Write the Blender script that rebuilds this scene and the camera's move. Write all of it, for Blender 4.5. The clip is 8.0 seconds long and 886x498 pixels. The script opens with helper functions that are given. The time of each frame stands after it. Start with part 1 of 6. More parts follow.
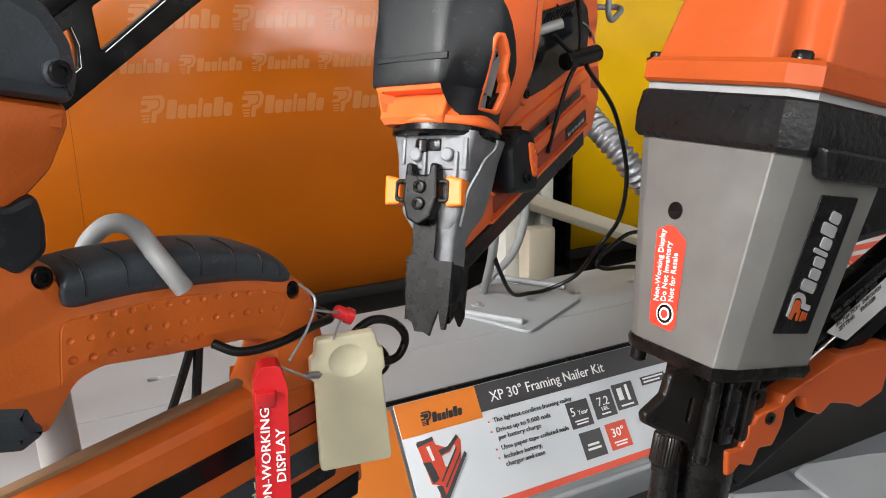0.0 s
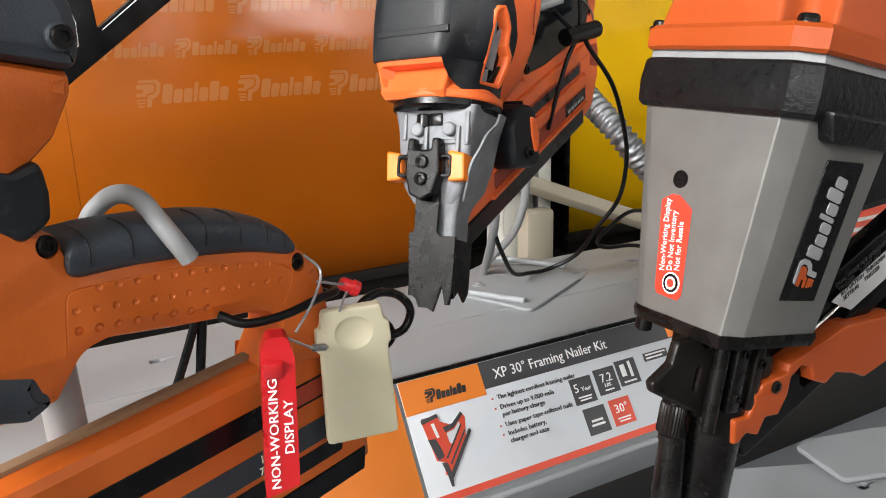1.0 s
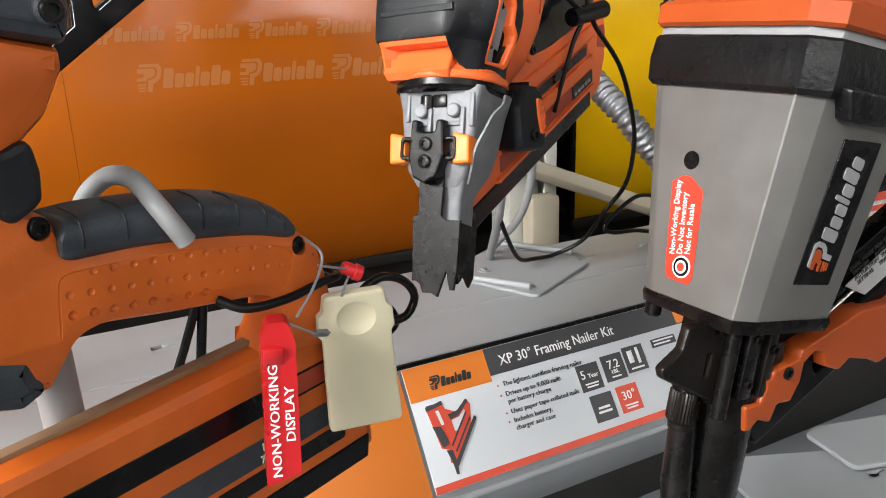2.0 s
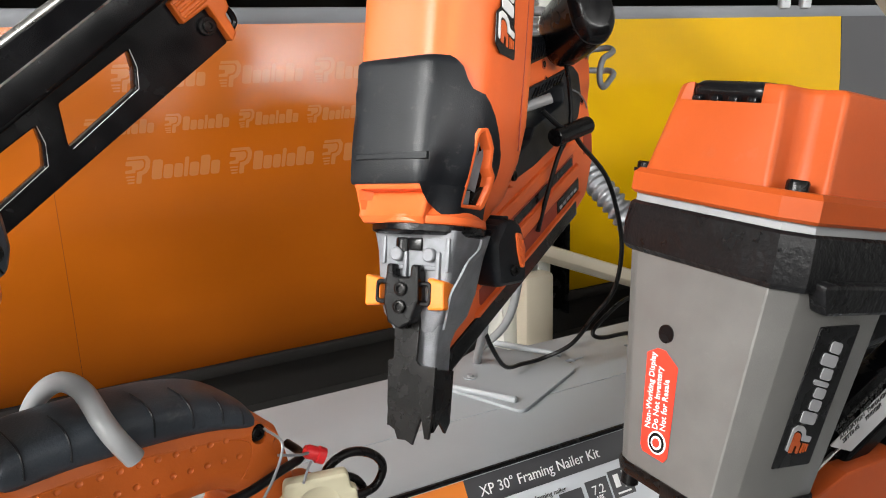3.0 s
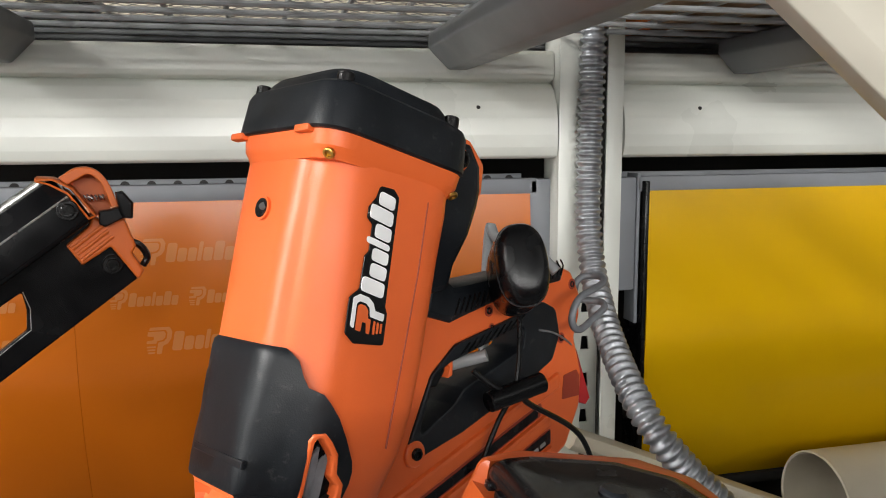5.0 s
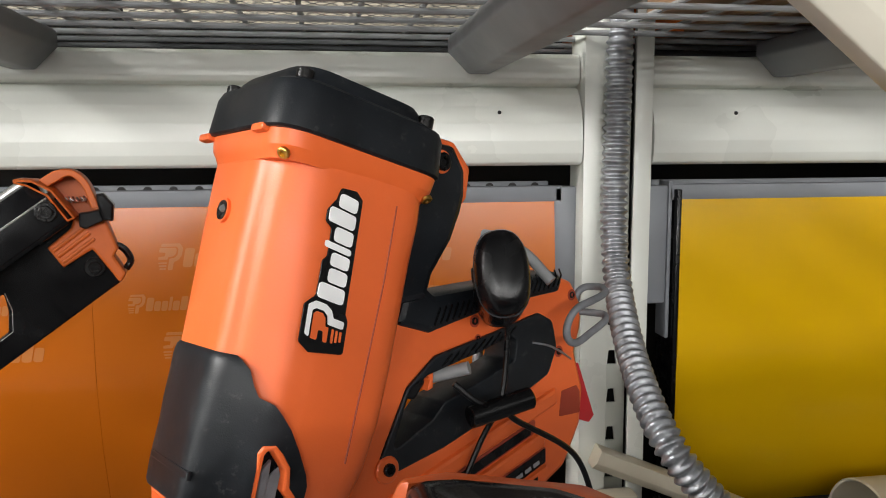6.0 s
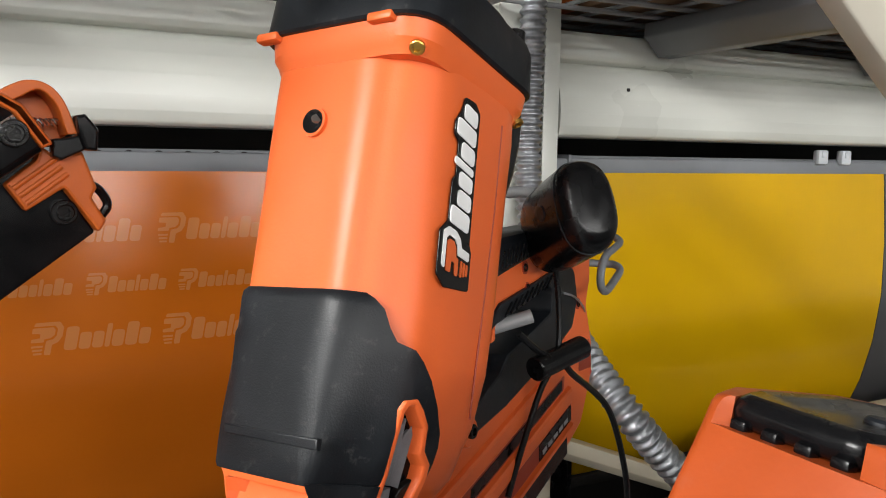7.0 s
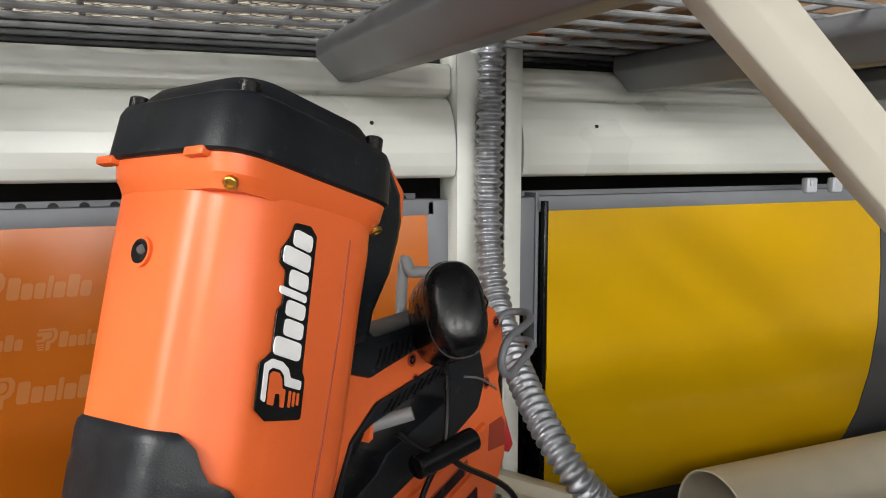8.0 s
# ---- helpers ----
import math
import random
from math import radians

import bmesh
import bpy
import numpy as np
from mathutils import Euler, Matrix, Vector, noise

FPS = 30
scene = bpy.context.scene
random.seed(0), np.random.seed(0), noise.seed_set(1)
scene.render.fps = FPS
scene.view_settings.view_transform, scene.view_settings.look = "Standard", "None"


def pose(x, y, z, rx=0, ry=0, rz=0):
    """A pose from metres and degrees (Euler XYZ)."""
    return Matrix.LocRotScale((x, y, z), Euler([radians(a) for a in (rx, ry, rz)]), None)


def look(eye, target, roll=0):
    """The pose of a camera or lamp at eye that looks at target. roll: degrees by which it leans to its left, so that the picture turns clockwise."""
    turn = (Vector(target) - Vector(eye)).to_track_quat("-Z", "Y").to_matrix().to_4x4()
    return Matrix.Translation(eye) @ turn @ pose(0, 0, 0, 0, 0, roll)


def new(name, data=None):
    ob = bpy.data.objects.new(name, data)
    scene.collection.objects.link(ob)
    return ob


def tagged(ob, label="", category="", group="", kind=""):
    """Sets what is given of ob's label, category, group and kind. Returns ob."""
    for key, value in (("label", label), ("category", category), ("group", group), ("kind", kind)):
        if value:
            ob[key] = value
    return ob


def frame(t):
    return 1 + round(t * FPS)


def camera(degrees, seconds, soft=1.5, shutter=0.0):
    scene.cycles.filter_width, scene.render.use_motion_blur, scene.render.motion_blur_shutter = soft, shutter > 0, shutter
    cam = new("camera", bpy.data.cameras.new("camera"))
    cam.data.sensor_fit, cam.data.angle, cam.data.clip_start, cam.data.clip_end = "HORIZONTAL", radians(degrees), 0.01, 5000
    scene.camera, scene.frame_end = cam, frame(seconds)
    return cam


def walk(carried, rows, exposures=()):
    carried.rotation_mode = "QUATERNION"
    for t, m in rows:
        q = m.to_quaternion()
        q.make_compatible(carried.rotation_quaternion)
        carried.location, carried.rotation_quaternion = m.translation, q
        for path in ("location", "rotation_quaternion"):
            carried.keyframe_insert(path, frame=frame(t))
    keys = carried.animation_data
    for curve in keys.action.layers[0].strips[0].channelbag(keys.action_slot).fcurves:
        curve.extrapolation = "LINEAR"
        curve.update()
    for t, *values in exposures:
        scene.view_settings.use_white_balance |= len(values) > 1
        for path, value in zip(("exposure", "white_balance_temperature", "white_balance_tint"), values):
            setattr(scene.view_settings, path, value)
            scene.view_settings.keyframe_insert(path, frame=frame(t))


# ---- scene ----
cam = camera(60.0, 8.0, soft=1.0)
PATH = [
    (0, (0.079, 0.141, 0.44), (0.985, 1.845, -0.083), -1.0),
    (0.5, (0.075, 0.14, 0.442), (0.986, 1.838, -0.093), -1.3),
    (1, (0.074, 0.143, 0.43), (0.988, 1.836, -0.117), -1.6),
    (2.5, (0.088, 0.159, 0.425), (0.978, 1.852, -0.16), -2.0),
    (2.9, (0.111, 0.166, 0.48), (0.995, 1.873, -0.071), -2.2),
    (3, (0.11, 0.166, 0.492), (1.007, 1.881, -0.013), -1.8),
    (3.2, (0.114, 0.173, 0.515), (1.031, 1.904, 0.113), -1.2),
    (3.5, (0.122, 0.179, 0.555), (1.035, 1.923, 0.205), -0.4),
    (4, (0.13, 0.167, 0.567), (1.039, 1.92, 0.25), 0.2),
    (4.5, (0.192, 0.176, 0.578), (0.981, 1.986, 0.256), 0.4),
    (4.7, (0.252, 0.183, 0.587), (0.892, 2.054, 0.283), -0.0),
    (5.8, (0.4, 0.193, 0.598), (0.698, 2.154, 0.337), -0.3),
    (6, (0.382, 0.199, 0.588), (0.68, 2.16, 0.336), -0.3),
    (6.5, (0.285, 0.243, 0.544), (0.896, 2.133, 0.31), 0.6),
    (7, (0.229, 0.293, 0.542), (1.106, 2.075, 0.31), 0.7),
    (7.5, (0.212, 0.294, 0.558), (1.225, 2.002, 0.318), 1.0),
    (8, (0.317, 0.267, 0.6), (1.103, 2.089, 0.351), -0.0),
]
walk(cam, [(t, look(eye, target, roll)) for t, eye, target, roll in PATH], exposures=((0, 0.42), (1, 0.42), (2.5, 0.45), (3, 0.42), (3.5, 0.15), (4, 0.05), (8, 0.0)))

# ---- light ----
world = bpy.data.worlds.new("store_air")
scene.world = world
world.use_nodes = True
world.node_tree.nodes["Background"].inputs[0].default_value = (0.9, 0.95, 1.0, 1)
world.node_tree.nodes["Background"].inputs[1].default_value = 0.25


def strip_lamp(x, y, z, sx, sy, watts):
    data = bpy.data.lights.new("ceiling_strip", "AREA")
    data.shape, data.size, data.size_y, data.energy = "RECTANGLE", sx, sy, watts
    data.color = (1.0, 0.99, 0.97)
    ob = new("ceiling_strip", data)
    ob.matrix_world = pose(x, y, z, 0, 0, 0)
    return ob


for row_y, watts in ((-2.6, (40, 6, 10)), (-4.8, (90, 20, 30)), (-7.2, (170, 50, 70)), (-10.0, (400, 180, 190)), (-13.0, (1300, 1400, 1250))):
    for row_x, w in zip((-3.9, 0.3, 4.6), watts):
        strip_lamp(row_x, row_y, 2.95, 2.6, 1.9, w)
for row_y, w in ((0.6, 300), (-0.4, 420), (-1.5, 350)):
    strip_lamp(-4.6, row_y, 2.95, 2.2, 0.8, w)
for row_y, w in ((-18.5, 4500), (-26.5, 9500)):
    strip_lamp(0.5, row_y, 2.95, 10.0, 5.0, w)


# ---- materials ----
def mat(name, color, rough=0.5, metal=0.0, vary=0.06, scale=40.0, bump=0.0, bump_scale=600.0, dirt=0.0, coat=0.0, rvary=0.08, spec=0.5):
    m = bpy.data.materials.new(name)
    m.use_nodes = True
    nt = m.node_tree
    b = nt.nodes["Principled BSDF"]
    b.inputs["Metallic"].default_value = metal
    b.inputs["Specular IOR Level"].default_value = spec
    b.inputs["Coat Weight"].default_value = coat
    b.inputs["Coat Roughness"].default_value = 0.15
    co = nt.nodes.new("ShaderNodeTexCoord")
    n1 = nt.nodes.new("ShaderNodeTexNoise")
    n1.inputs["Scale"].default_value, n1.inputs["Detail"].default_value = scale, 6
    nt.links.new(co.outputs["Object"], n1.inputs["Vector"])
    ramp = nt.nodes.new("ShaderNodeMapRange")
    ramp.inputs["From Min"].default_value, ramp.inputs["From Max"].default_value = 0.3, 0.7
    ramp.inputs["To Min"].default_value, ramp.inputs["To Max"].default_value = 1 - vary, 1 + vary
    nt.links.new(n1.outputs["Fac"], ramp.inputs["Value"])
    mul = nt.nodes.new("ShaderNodeMix")
    mul.data_type, mul.blend_type = "RGBA", "MULTIPLY"
    mul.inputs["Factor"].default_value = 1.0
    mul.inputs["A"].default_value = (*color, 1)
    nt.links.new(ramp.outputs["Result"], mul.inputs["B"])
    out = mul.outputs["Result"]
    if dirt > 0:
        n3 = nt.nodes.new("ShaderNodeTexNoise")
        n3.inputs["Scale"].default_value, n3.inputs["Detail"].default_value = scale * 4.3, 9
        n3.inputs["Roughness"].default_value = 0.7
        nt.links.new(co.outputs["Object"], n3.inputs["Vector"])
        r3 = nt.nodes.new("ShaderNodeMapRange")
        r3.inputs["From Min"].default_value, r3.inputs["From Max"].default_value = 0.58, 0.8
        r3.inputs["To Max"].default_value = dirt
        nt.links.new(n3.outputs["Fac"], r3.inputs["Value"])
        mx = nt.nodes.new("ShaderNodeMix")
        mx.data_type = "RGBA"
        mx.inputs["B"].default_value = (0.42, 0.4, 0.37, 1)
        nt.links.new(r3.outputs["Result"], mx.inputs["Factor"])
        nt.links.new(out, mx.inputs["A"])
        out = mx.outputs["Result"]
    nt.links.new(out, b.inputs["Base Color"])
    r2 = nt.nodes.new("ShaderNodeMapRange")
    r2.inputs["From Min"].default_value, r2.inputs["From Max"].default_value = 0.3, 0.7
    r2.inputs["To Min"].default_value, r2.inputs["To Max"].default_value = max(rough - rvary, 0.02), min(rough + rvary, 1)
    nt.links.new(n1.outputs["Fac"], r2.inputs["Value"])
    nt.links.new(r2.outputs["Result"], b.inputs["Roughness"])
    if bump > 0:
        n2 = nt.nodes.new("ShaderNodeTexNoise")
        n2.inputs["Scale"].default_value, n2.inputs["Detail"].default_value = bump_scale, 3
        nt.links.new(co.outputs["Object"], n2.inputs["Vector"])
        bn = nt.nodes.new("ShaderNodeBump")
        bn.inputs["Strength"].default_value, bn.inputs["Distance"].default_value = bump, 0.0006
        nt.links.new(n2.outputs["Fac"], bn.inputs["Height"])
        nt.links.new(bn.outputs["Normal"], b.inputs["Normal"])
    return m


ORANGE = mat("orange_plastic", (0.7332, 0.1276, 0.0266), 0.4, vary=0.05, scale=25, bump=0.1, bump_scale=900, dirt=0.015, spec=0.4)
ORANGE_OLD = mat("worn_orange_plastic", (0.4704, 0.0966, 0.011), 0.44, vary=0.14, scale=30, bump=0.15, bump_scale=700, dirt=0.05, spec=0.35)
ORANGE_CAP = mat("orange_cast_cap", (0.3395, 0.05635, 0.008669), 0.42, vary=0.08, scale=22, bump=0.12, bump_scale=500, dirt=0.05, spec=0.35)
# darker copy of the orange, with the shade of recesses in its colour
ORANGE_SHADE = mat("orange_recess_shade", (0.3, 0.035, 0.012), 0.55)
ORANGE_CLIP = mat("bright_orange_clip", (0.85, 0.2, 0.01), 0.35)
RUBBER = mat("black_rubber", (0.0068, 0.0084, 0.0108), 0.42, vary=0.35, scale=35, bump=0.2, bump_scale=1200, dirt=0.12, spec=0.28)
RUBBER_OLD = mat("worn_grip_rubber", (0.03, 0.036, 0.044), 0.5, vary=0.4, scale=30, bump=0.25, bump_scale=900, dirt=0.12, spec=0.3)
BLACK = mat("black_plastic", (0.004, 0.004, 0.0045), 0.25, vary=0.2, scale=60, bump=0.1, bump_scale=900, spec=0.25)
BLACK_PAINT = mat("black_coated_metal", (0.003, 0.003, 0.0035), 0.22, vary=0.2, scale=40, spec=0.2)
BLACK_TEX = mat("black_textured_rubber", (0.006, 0.006, 0.0065), 0.30, vary=0.2, scale=60, bump=1.0, bump_scale=260, dirt=0.02, spec=0.25)
OXIDE = mat("black_oxide_steel", (0.0055, 0.005, 0.005), 0.27, metal=0.15, vary=0.4, scale=80, bump=0.25, bump_scale=800, dirt=0.07, spec=0.24)
BRONZE_DARK = mat("dark_brown_steel", (0.010, 0.008, 0.007), 0.33, metal=0.2, vary=0.25, scale=60, bump=0.25, bump_scale=700, dirt=0.04, spec=0.28)
STEEL = mat("bright_steel", (0.55, 0.54, 0.52), 0.3, metal=1.0, vary=0.1, scale=80)
CAST = mat("cast_aluminium", (0.1875, 0.195, 0.21), 0.5, metal=0.25, vary=0.22, scale=90, bump=0.5, bump_scale=900, spec=0.4)
GREY_CAST = mat("grey_painted_magnesium", (0.1389, 0.1357, 0.1292), 0.36, metal=0.25, vary=0.08, scale=50, bump=0.15, bump_scale=1500, dirt=0.07)
GREY_PAINT = mat("grey_shelf_paint", (0.301, 0.3175, 0.3306), 0.45, vary=0.06, scale=14, bump=0.05, bump_scale=400, dirt=0.03)
GREY_ROD = mat("grey_powder_coat", (0.24, 0.245, 0.25), 0.4, vary=0.06, scale=60)
CREAM = mat("cream_rack_paint", (0.68, 0.69, 0.635), 0.3, vary=0.02, scale=5, bump=0.03, bump_scale=200, rvary=0.05)
BRACE = mat("beige_brace_paint", (0.60, 0.56, 0.47), 0.4, vary=0.04, scale=9, dirt=0.03)
CHANNEL = mat("dark_grey_channel_paint", (0.12, 0.125, 0.132), 0.42, vary=0.08, scale=20, dirt=0.04)
TAN = mat("tan_rack_paint", (0.5, 0.45, 0.35), 0.45, vary=0.06, scale=14, dirt=0.05)
RAIL = mat("blue_grey_rail", (0.2, 0.21, 0.23), 0.5, vary=0.06, scale=20)
YELLOW = mat("yellow_gloss_panel", (0.7, 0.405, 0.002), 0.22, vary=0.03, scale=6, rvary=0.04, spec=0.3)
PANEL = mat("orange_gloss_panel", (0.53, 0.13, 0.007), 0.22, vary=0.05, scale=6, rvary=0.05, spec=0.3)
PANEL_MARK = mat("pale_orange_print", (0.56, 0.2, 0.055), 0.22, vary=0.03, scale=6, rvary=0.04, spec=0.3)
CHARCOAL = mat("charcoal_panel", (0.085, 0.085, 0.09), 0.4, vary=0.05, scale=8)
# near-black of dark trim, also used as painted shade in voids and holes
DARK = mat("void_shade_and_trim", (0.012, 0.011, 0.01), 0.7, vary=0.3, scale=8)
CONDUIT = mat("galvanised_steel", (0.31, 0.32, 0.34), 0.38, metal=0.7, vary=0.3, scale=90, bump=0.15, bump_scale=900)
WHITE = mat("white_card", (0.62, 0.65, 0.69), 0.4, vary=0.02, scale=20)
SIGN_ORANGE = mat("orange_card", (0.78, 0.22, 0.03), 0.4, vary=0.03, scale=20)
SIGN_DARK = mat("charcoal_card", (0.06, 0.06, 0.065), 0.4, vary=0.05, scale=20)
SIGN_RED = mat("red_card", (0.70, 0.085, 0.045), 0.4, vary=0.05, scale=20)
INK = mat("dark_ink", (0.03, 0.03, 0.03), 0.5)
RED = mat("red_plastic", (0.5, 0.012, 0.016), 0.32, vary=0.08, scale=50)
STICKER = mat("red_sticker", (0.7, 0.04, 0.02), 0.35, vary=0.04, scale=40)
IVORY = mat("ivory_plastic", (0.55, 0.51, 0.36), 0.42, vary=0.06, scale=40, dirt=0.06)
LABEL = mat("silver_label", (0.45, 0.45, 0.46), 0.4, vary=0.08, scale=60)
MESH_GREY = mat("dark_mesh_sheet", (0.1, 0.1, 0.105), 0.5, vary=0.1, scale=20)
PALE = mat("white_print", (0.85, 0.85, 0.85), 0.4)
SILVER = mat("silver_print", (0.3, 0.3, 0.31), 0.4, metal=0.2)
BRASS = mat("brass", (0.55, 0.34, 0.08), 0.3, metal=1.0)
WOOD = mat("brown_cardboard", (0.22, 0.13, 0.07), 0.7, vary=0.2, scale=12)
CONCRETE = mat("grey_floor", (0.13, 0.13, 0.125), 0.4, vary=0.1, scale=3)
WALL = mat("store_wall", (0.3, 0.3, 0.29), 0.6, vary=0.05, scale=2)
CABLE = mat("black_cable", (0.004, 0.004, 0.0045), 0.32, spec=0.2)


# ---- shape helpers ----
def finish(me, m, angle=38):
    me.materials.append(m)
    for p in me.polygons:
        p.use_smooth = True
    me.set_sharp_from_angle(angle=radians(angle))
    return me


def part(name, bm, m, parent=None, label="", angle=38):
    """Links a bmesh as one mesh object, under a thing or a part."""
    bmesh.ops.recalc_face_normals(bm, faces=bm.faces)
    me = bpy.data.meshes.new(name)
    bm.to_mesh(me)
    bm.free()
    ob = new(name, finish(me, m, angle))
    ob.parent = parent
    return tagged(ob, label)


def thing(name, label, category, m=None, group="", kind=""):
    ob = new(name)
    ob.empty_display_size = 0.02
    if m is not None:
        ob.matrix_world = m
    return tagged(ob, label, category, group, kind)


def fillet(pts, r, n=4):
    """A polygon with its corners rounded by the radius r (one number or one for each corner)."""
    out, k = [], len(pts)
    for i in range(k):
        p, a, b = Vector(pts[i]), Vector(pts[i - 1]), Vector(pts[(i + 1) % k])
        rr = r[i] if isinstance(r, (list, tuple)) else r
        d1, d2 = (a - p), (b - p)
        l1, l2 = d1.length, d2.length
        if rr <= 0 or l1 < 1e-6 or l2 < 1e-6:
            out.append(p)
            continue
        ang = d1.angle(d2)
        cut = min(rr / max(math.tan(ang / 2), 1e-3), l1 * 0.49, l2 * 0.49)
        s, e = p + d1 / l1 * cut, p + d2 / l2 * cut
        for j in range(n + 1):
            f = j / n
            out.append(s * (1 - f) ** 2 + p * 2 * f * (1 - f) + e * f * f)
    return out


def curve_mesh(outlines, thick, bevel):
    cu = bpy.data.curves.new("outline", "CURVE")
    cu.dimensions, cu.fill_mode = "2D", "BOTH"
    cu.extrude = max(thick / 2 - bevel, 0.00001)
    cu.bevel_depth, cu.bevel_resolution, cu.offset = bevel, 1, -bevel
    for pts in outlines:
        sp = cu.splines.new("POLY")
        sp.points.add(len(pts) - 1)
        for q, p in zip(sp.points, pts):
            q.co = (p[0], p[1], 0, 1)
        sp.use_cyclic_u = True
    ob = bpy.data.objects.new("outline", cu)
    me = bpy.data.meshes.new_from_object(ob)
    bpy.data.objects.remove(ob)
    bpy.data.curves.remove(cu)
    return me


SIDE = Matrix(((0, 0, 1, 0), (1, 0, 0, 0), (0, 1, 0, 0), (0, 0, 0, 1)))  # outline (y, z), thickness along x
FRONT = Matrix(((1, 0, 0, 0), (0, 0, -1, 0), (0, 1, 0, 0), (0, 0, 0, 1)))  # outline (x, z), thickness along y
FLAT = Matrix.Identity(4)


def slab(name, outlines, thick, m, parent=None, at=(0, 0, 0), bevel=0.001, r=0.0, label="", face=SIDE, angle=38, turn=None):
    """A plate with rounded edges, cut from outlines (the first one the rim, further ones holes)."""
    me = curve_mesh([fillet(o, r) if r else [Vector(p) for p in o] for o in outlines], thick, bevel)
    me.name = name
    me.transform(Matrix.Translation(at) @ (turn or Matrix.Identity(4)) @ face)
    ob = new(name, finish(me, m, angle))
    ob.parent = parent
    return tagged(ob, label)


def carve(ob, cutter):
    """Cuts the shape of one closed mesh out of another."""
    bm = bmesh.new()
    bm.from_mesh(ob.data)
    bmesh.ops.remove_doubles(bm, verts=bm.verts, dist=0.000005)
    bmesh.ops.recalc_face_normals(bm, faces=bm.faces)
    bm.to_mesh(ob.data)
    bm.free()
    mod = ob.modifiers.new("pocket", "BOOLEAN")
    mod.object, mod.operation, mod.solver, mod.use_self = cutter, "DIFFERENCE", "EXACT", True
    me = bpy.data.meshes.new_from_object(ob.evaluated_get(bpy.context.evaluated_depsgraph_get()))
    ob.modifiers.clear()
    bm = bmesh.new()
    bm.from_mesh(me)
    bmesh.ops.triangulate(bm, faces=[f for f in bm.faces if len(f.verts) > 4])
    bm.to_mesh(me)
    bm.free()
    me.set_sharp_from_angle(angle=radians(30))
    ob.data = me
    bpy.data.objects.remove(cutter)


def box(bm, at, size, bevel=0.0, turn=None, seg=2):
    m = Matrix.Translation(at) @ (turn or Matrix.Identity(4)) @ Matrix.Diagonal((*size, 1))
    made = bmesh.ops.create_cube(bm, size=1, matrix=m)
    if bevel > 0:
        edges = {e for v in made["verts"] for e in v.link_edges}
        bmesh.ops.bevel(bm, geom=list(edges), offset=bevel, segments=seg, affect="EDGES", profile=0.5)


def loft(bm, rings, caps=True):
    rows = [[bm.verts.new(p) for p in ring] for ring in rings]
    n = len(rows[0])
    for a, b in zip(rows, rows[1:]):
        for i in range(n):
            bm.faces.new((a[i], a[(i + 1) % n], b[(i + 1) % n], b[i]))
    if caps:
        bm.faces.new(rows[0][::-1])
        bm.faces.new(rows[-1])


def rod(bm, path, r, seg=10, closed=False, caps=True):
    """A round bar along a path; r may be one number or one for each point."""
    pts = [Vector(p) for p in path]
    n = len(pts)
    side, rings = None, []
    for i, p in enumerate(pts):
        a = pts[i - 1] if i or closed else p
        b = pts[(i + 1) % n] if i < n - 1 or closed else p
        t = (b - a).normalized()
        if side is None:
            side = t.orthogonal().normalized()
        side = (side - t * side.dot(t)).normalized()
        up = t.cross(side)
        rr = r[i] if isinstance(r, (list, tuple)) else r
        rings.append([p + (side * math.cos(k * math.tau / seg) + up * math.sin(k * math.tau / seg)) * rr for k in range(seg)])
    if closed:
        rings.append(rings[0])
        rows = [[bm.verts.new(q) for q in ring] for ring in rings[:-1]]
        rows.append(rows[0])
        for a, b in zip(rows, rows[1:]):
            for i in range(seg):
                bm.faces.new((a[i], a[(i + 1) % seg], b[(i + 1) % seg], b[i]))
    else:
        loft(bm, rings, caps)


def smooth_path(pts, n=8):
    """A Catmull-Rom line through the points."""
    p = [Vector(q) for q in pts]
    p = [p[0] * 2 - p[1]] + p + [p[-1] * 2 - p[-2]]
    out = []
    for i in range(1, len(p) - 2):
        a, b, c, d = p[i - 1], p[i], p[i + 1], p[i + 2]
        for j in range(n):
            t = j / n
            out.append(0.5 * (2 * b + (c - a) * t + (2 * a - 5 * b + 4 * c - d) * t * t + (3 * b - a - 3 * c + d) * t ** 3))
    return out + [p[-2]]


def made(fn, *args, **kw):
    bm = bmesh.new()
    fn(bm, *args, **kw)
    return bm


def cyl(bm, a, b, r, seg=20, bevel=0.0, r2=None):
    a, b = Vector(a), Vector(b)
    d = (b - a).normalized()
    r2 = r if r2 is None else r2
    if bevel:
        rod(bm, [a, a, a + d * bevel, b - d * bevel, b, b][1:-1], [r - bevel, r, r2, r2 - bevel], seg)
    else:
        rod(bm, [a, b], [r, r2], seg)


def socket_screw(parent, at, axis, r=0.004, h=0.004, m=None, name="screw"):
    """A round-headed screw with a recessed socket, facing along axis."""
    a, d = Vector(at), Vector(axis).normalized()
    bm = bmesh.new()
    side = d.orthogonal().normalized()
    up = d.cross(side)
    prof = [(r, 0), (r, h * 0.8), (r * 0.85, h), (r * 0.55, h), (r * 0.5, h * 0.3), (0.0001, h * 0.3)]
    rings = [[a + d * z + (side * math.cos(k * math.tau / 12) + up * math.sin(k * math.tau / 12)) * q for k in range(12)] for q, z in prof]
    loft(bm, rings)
    return part(name, bm, m or OXIDE, parent)


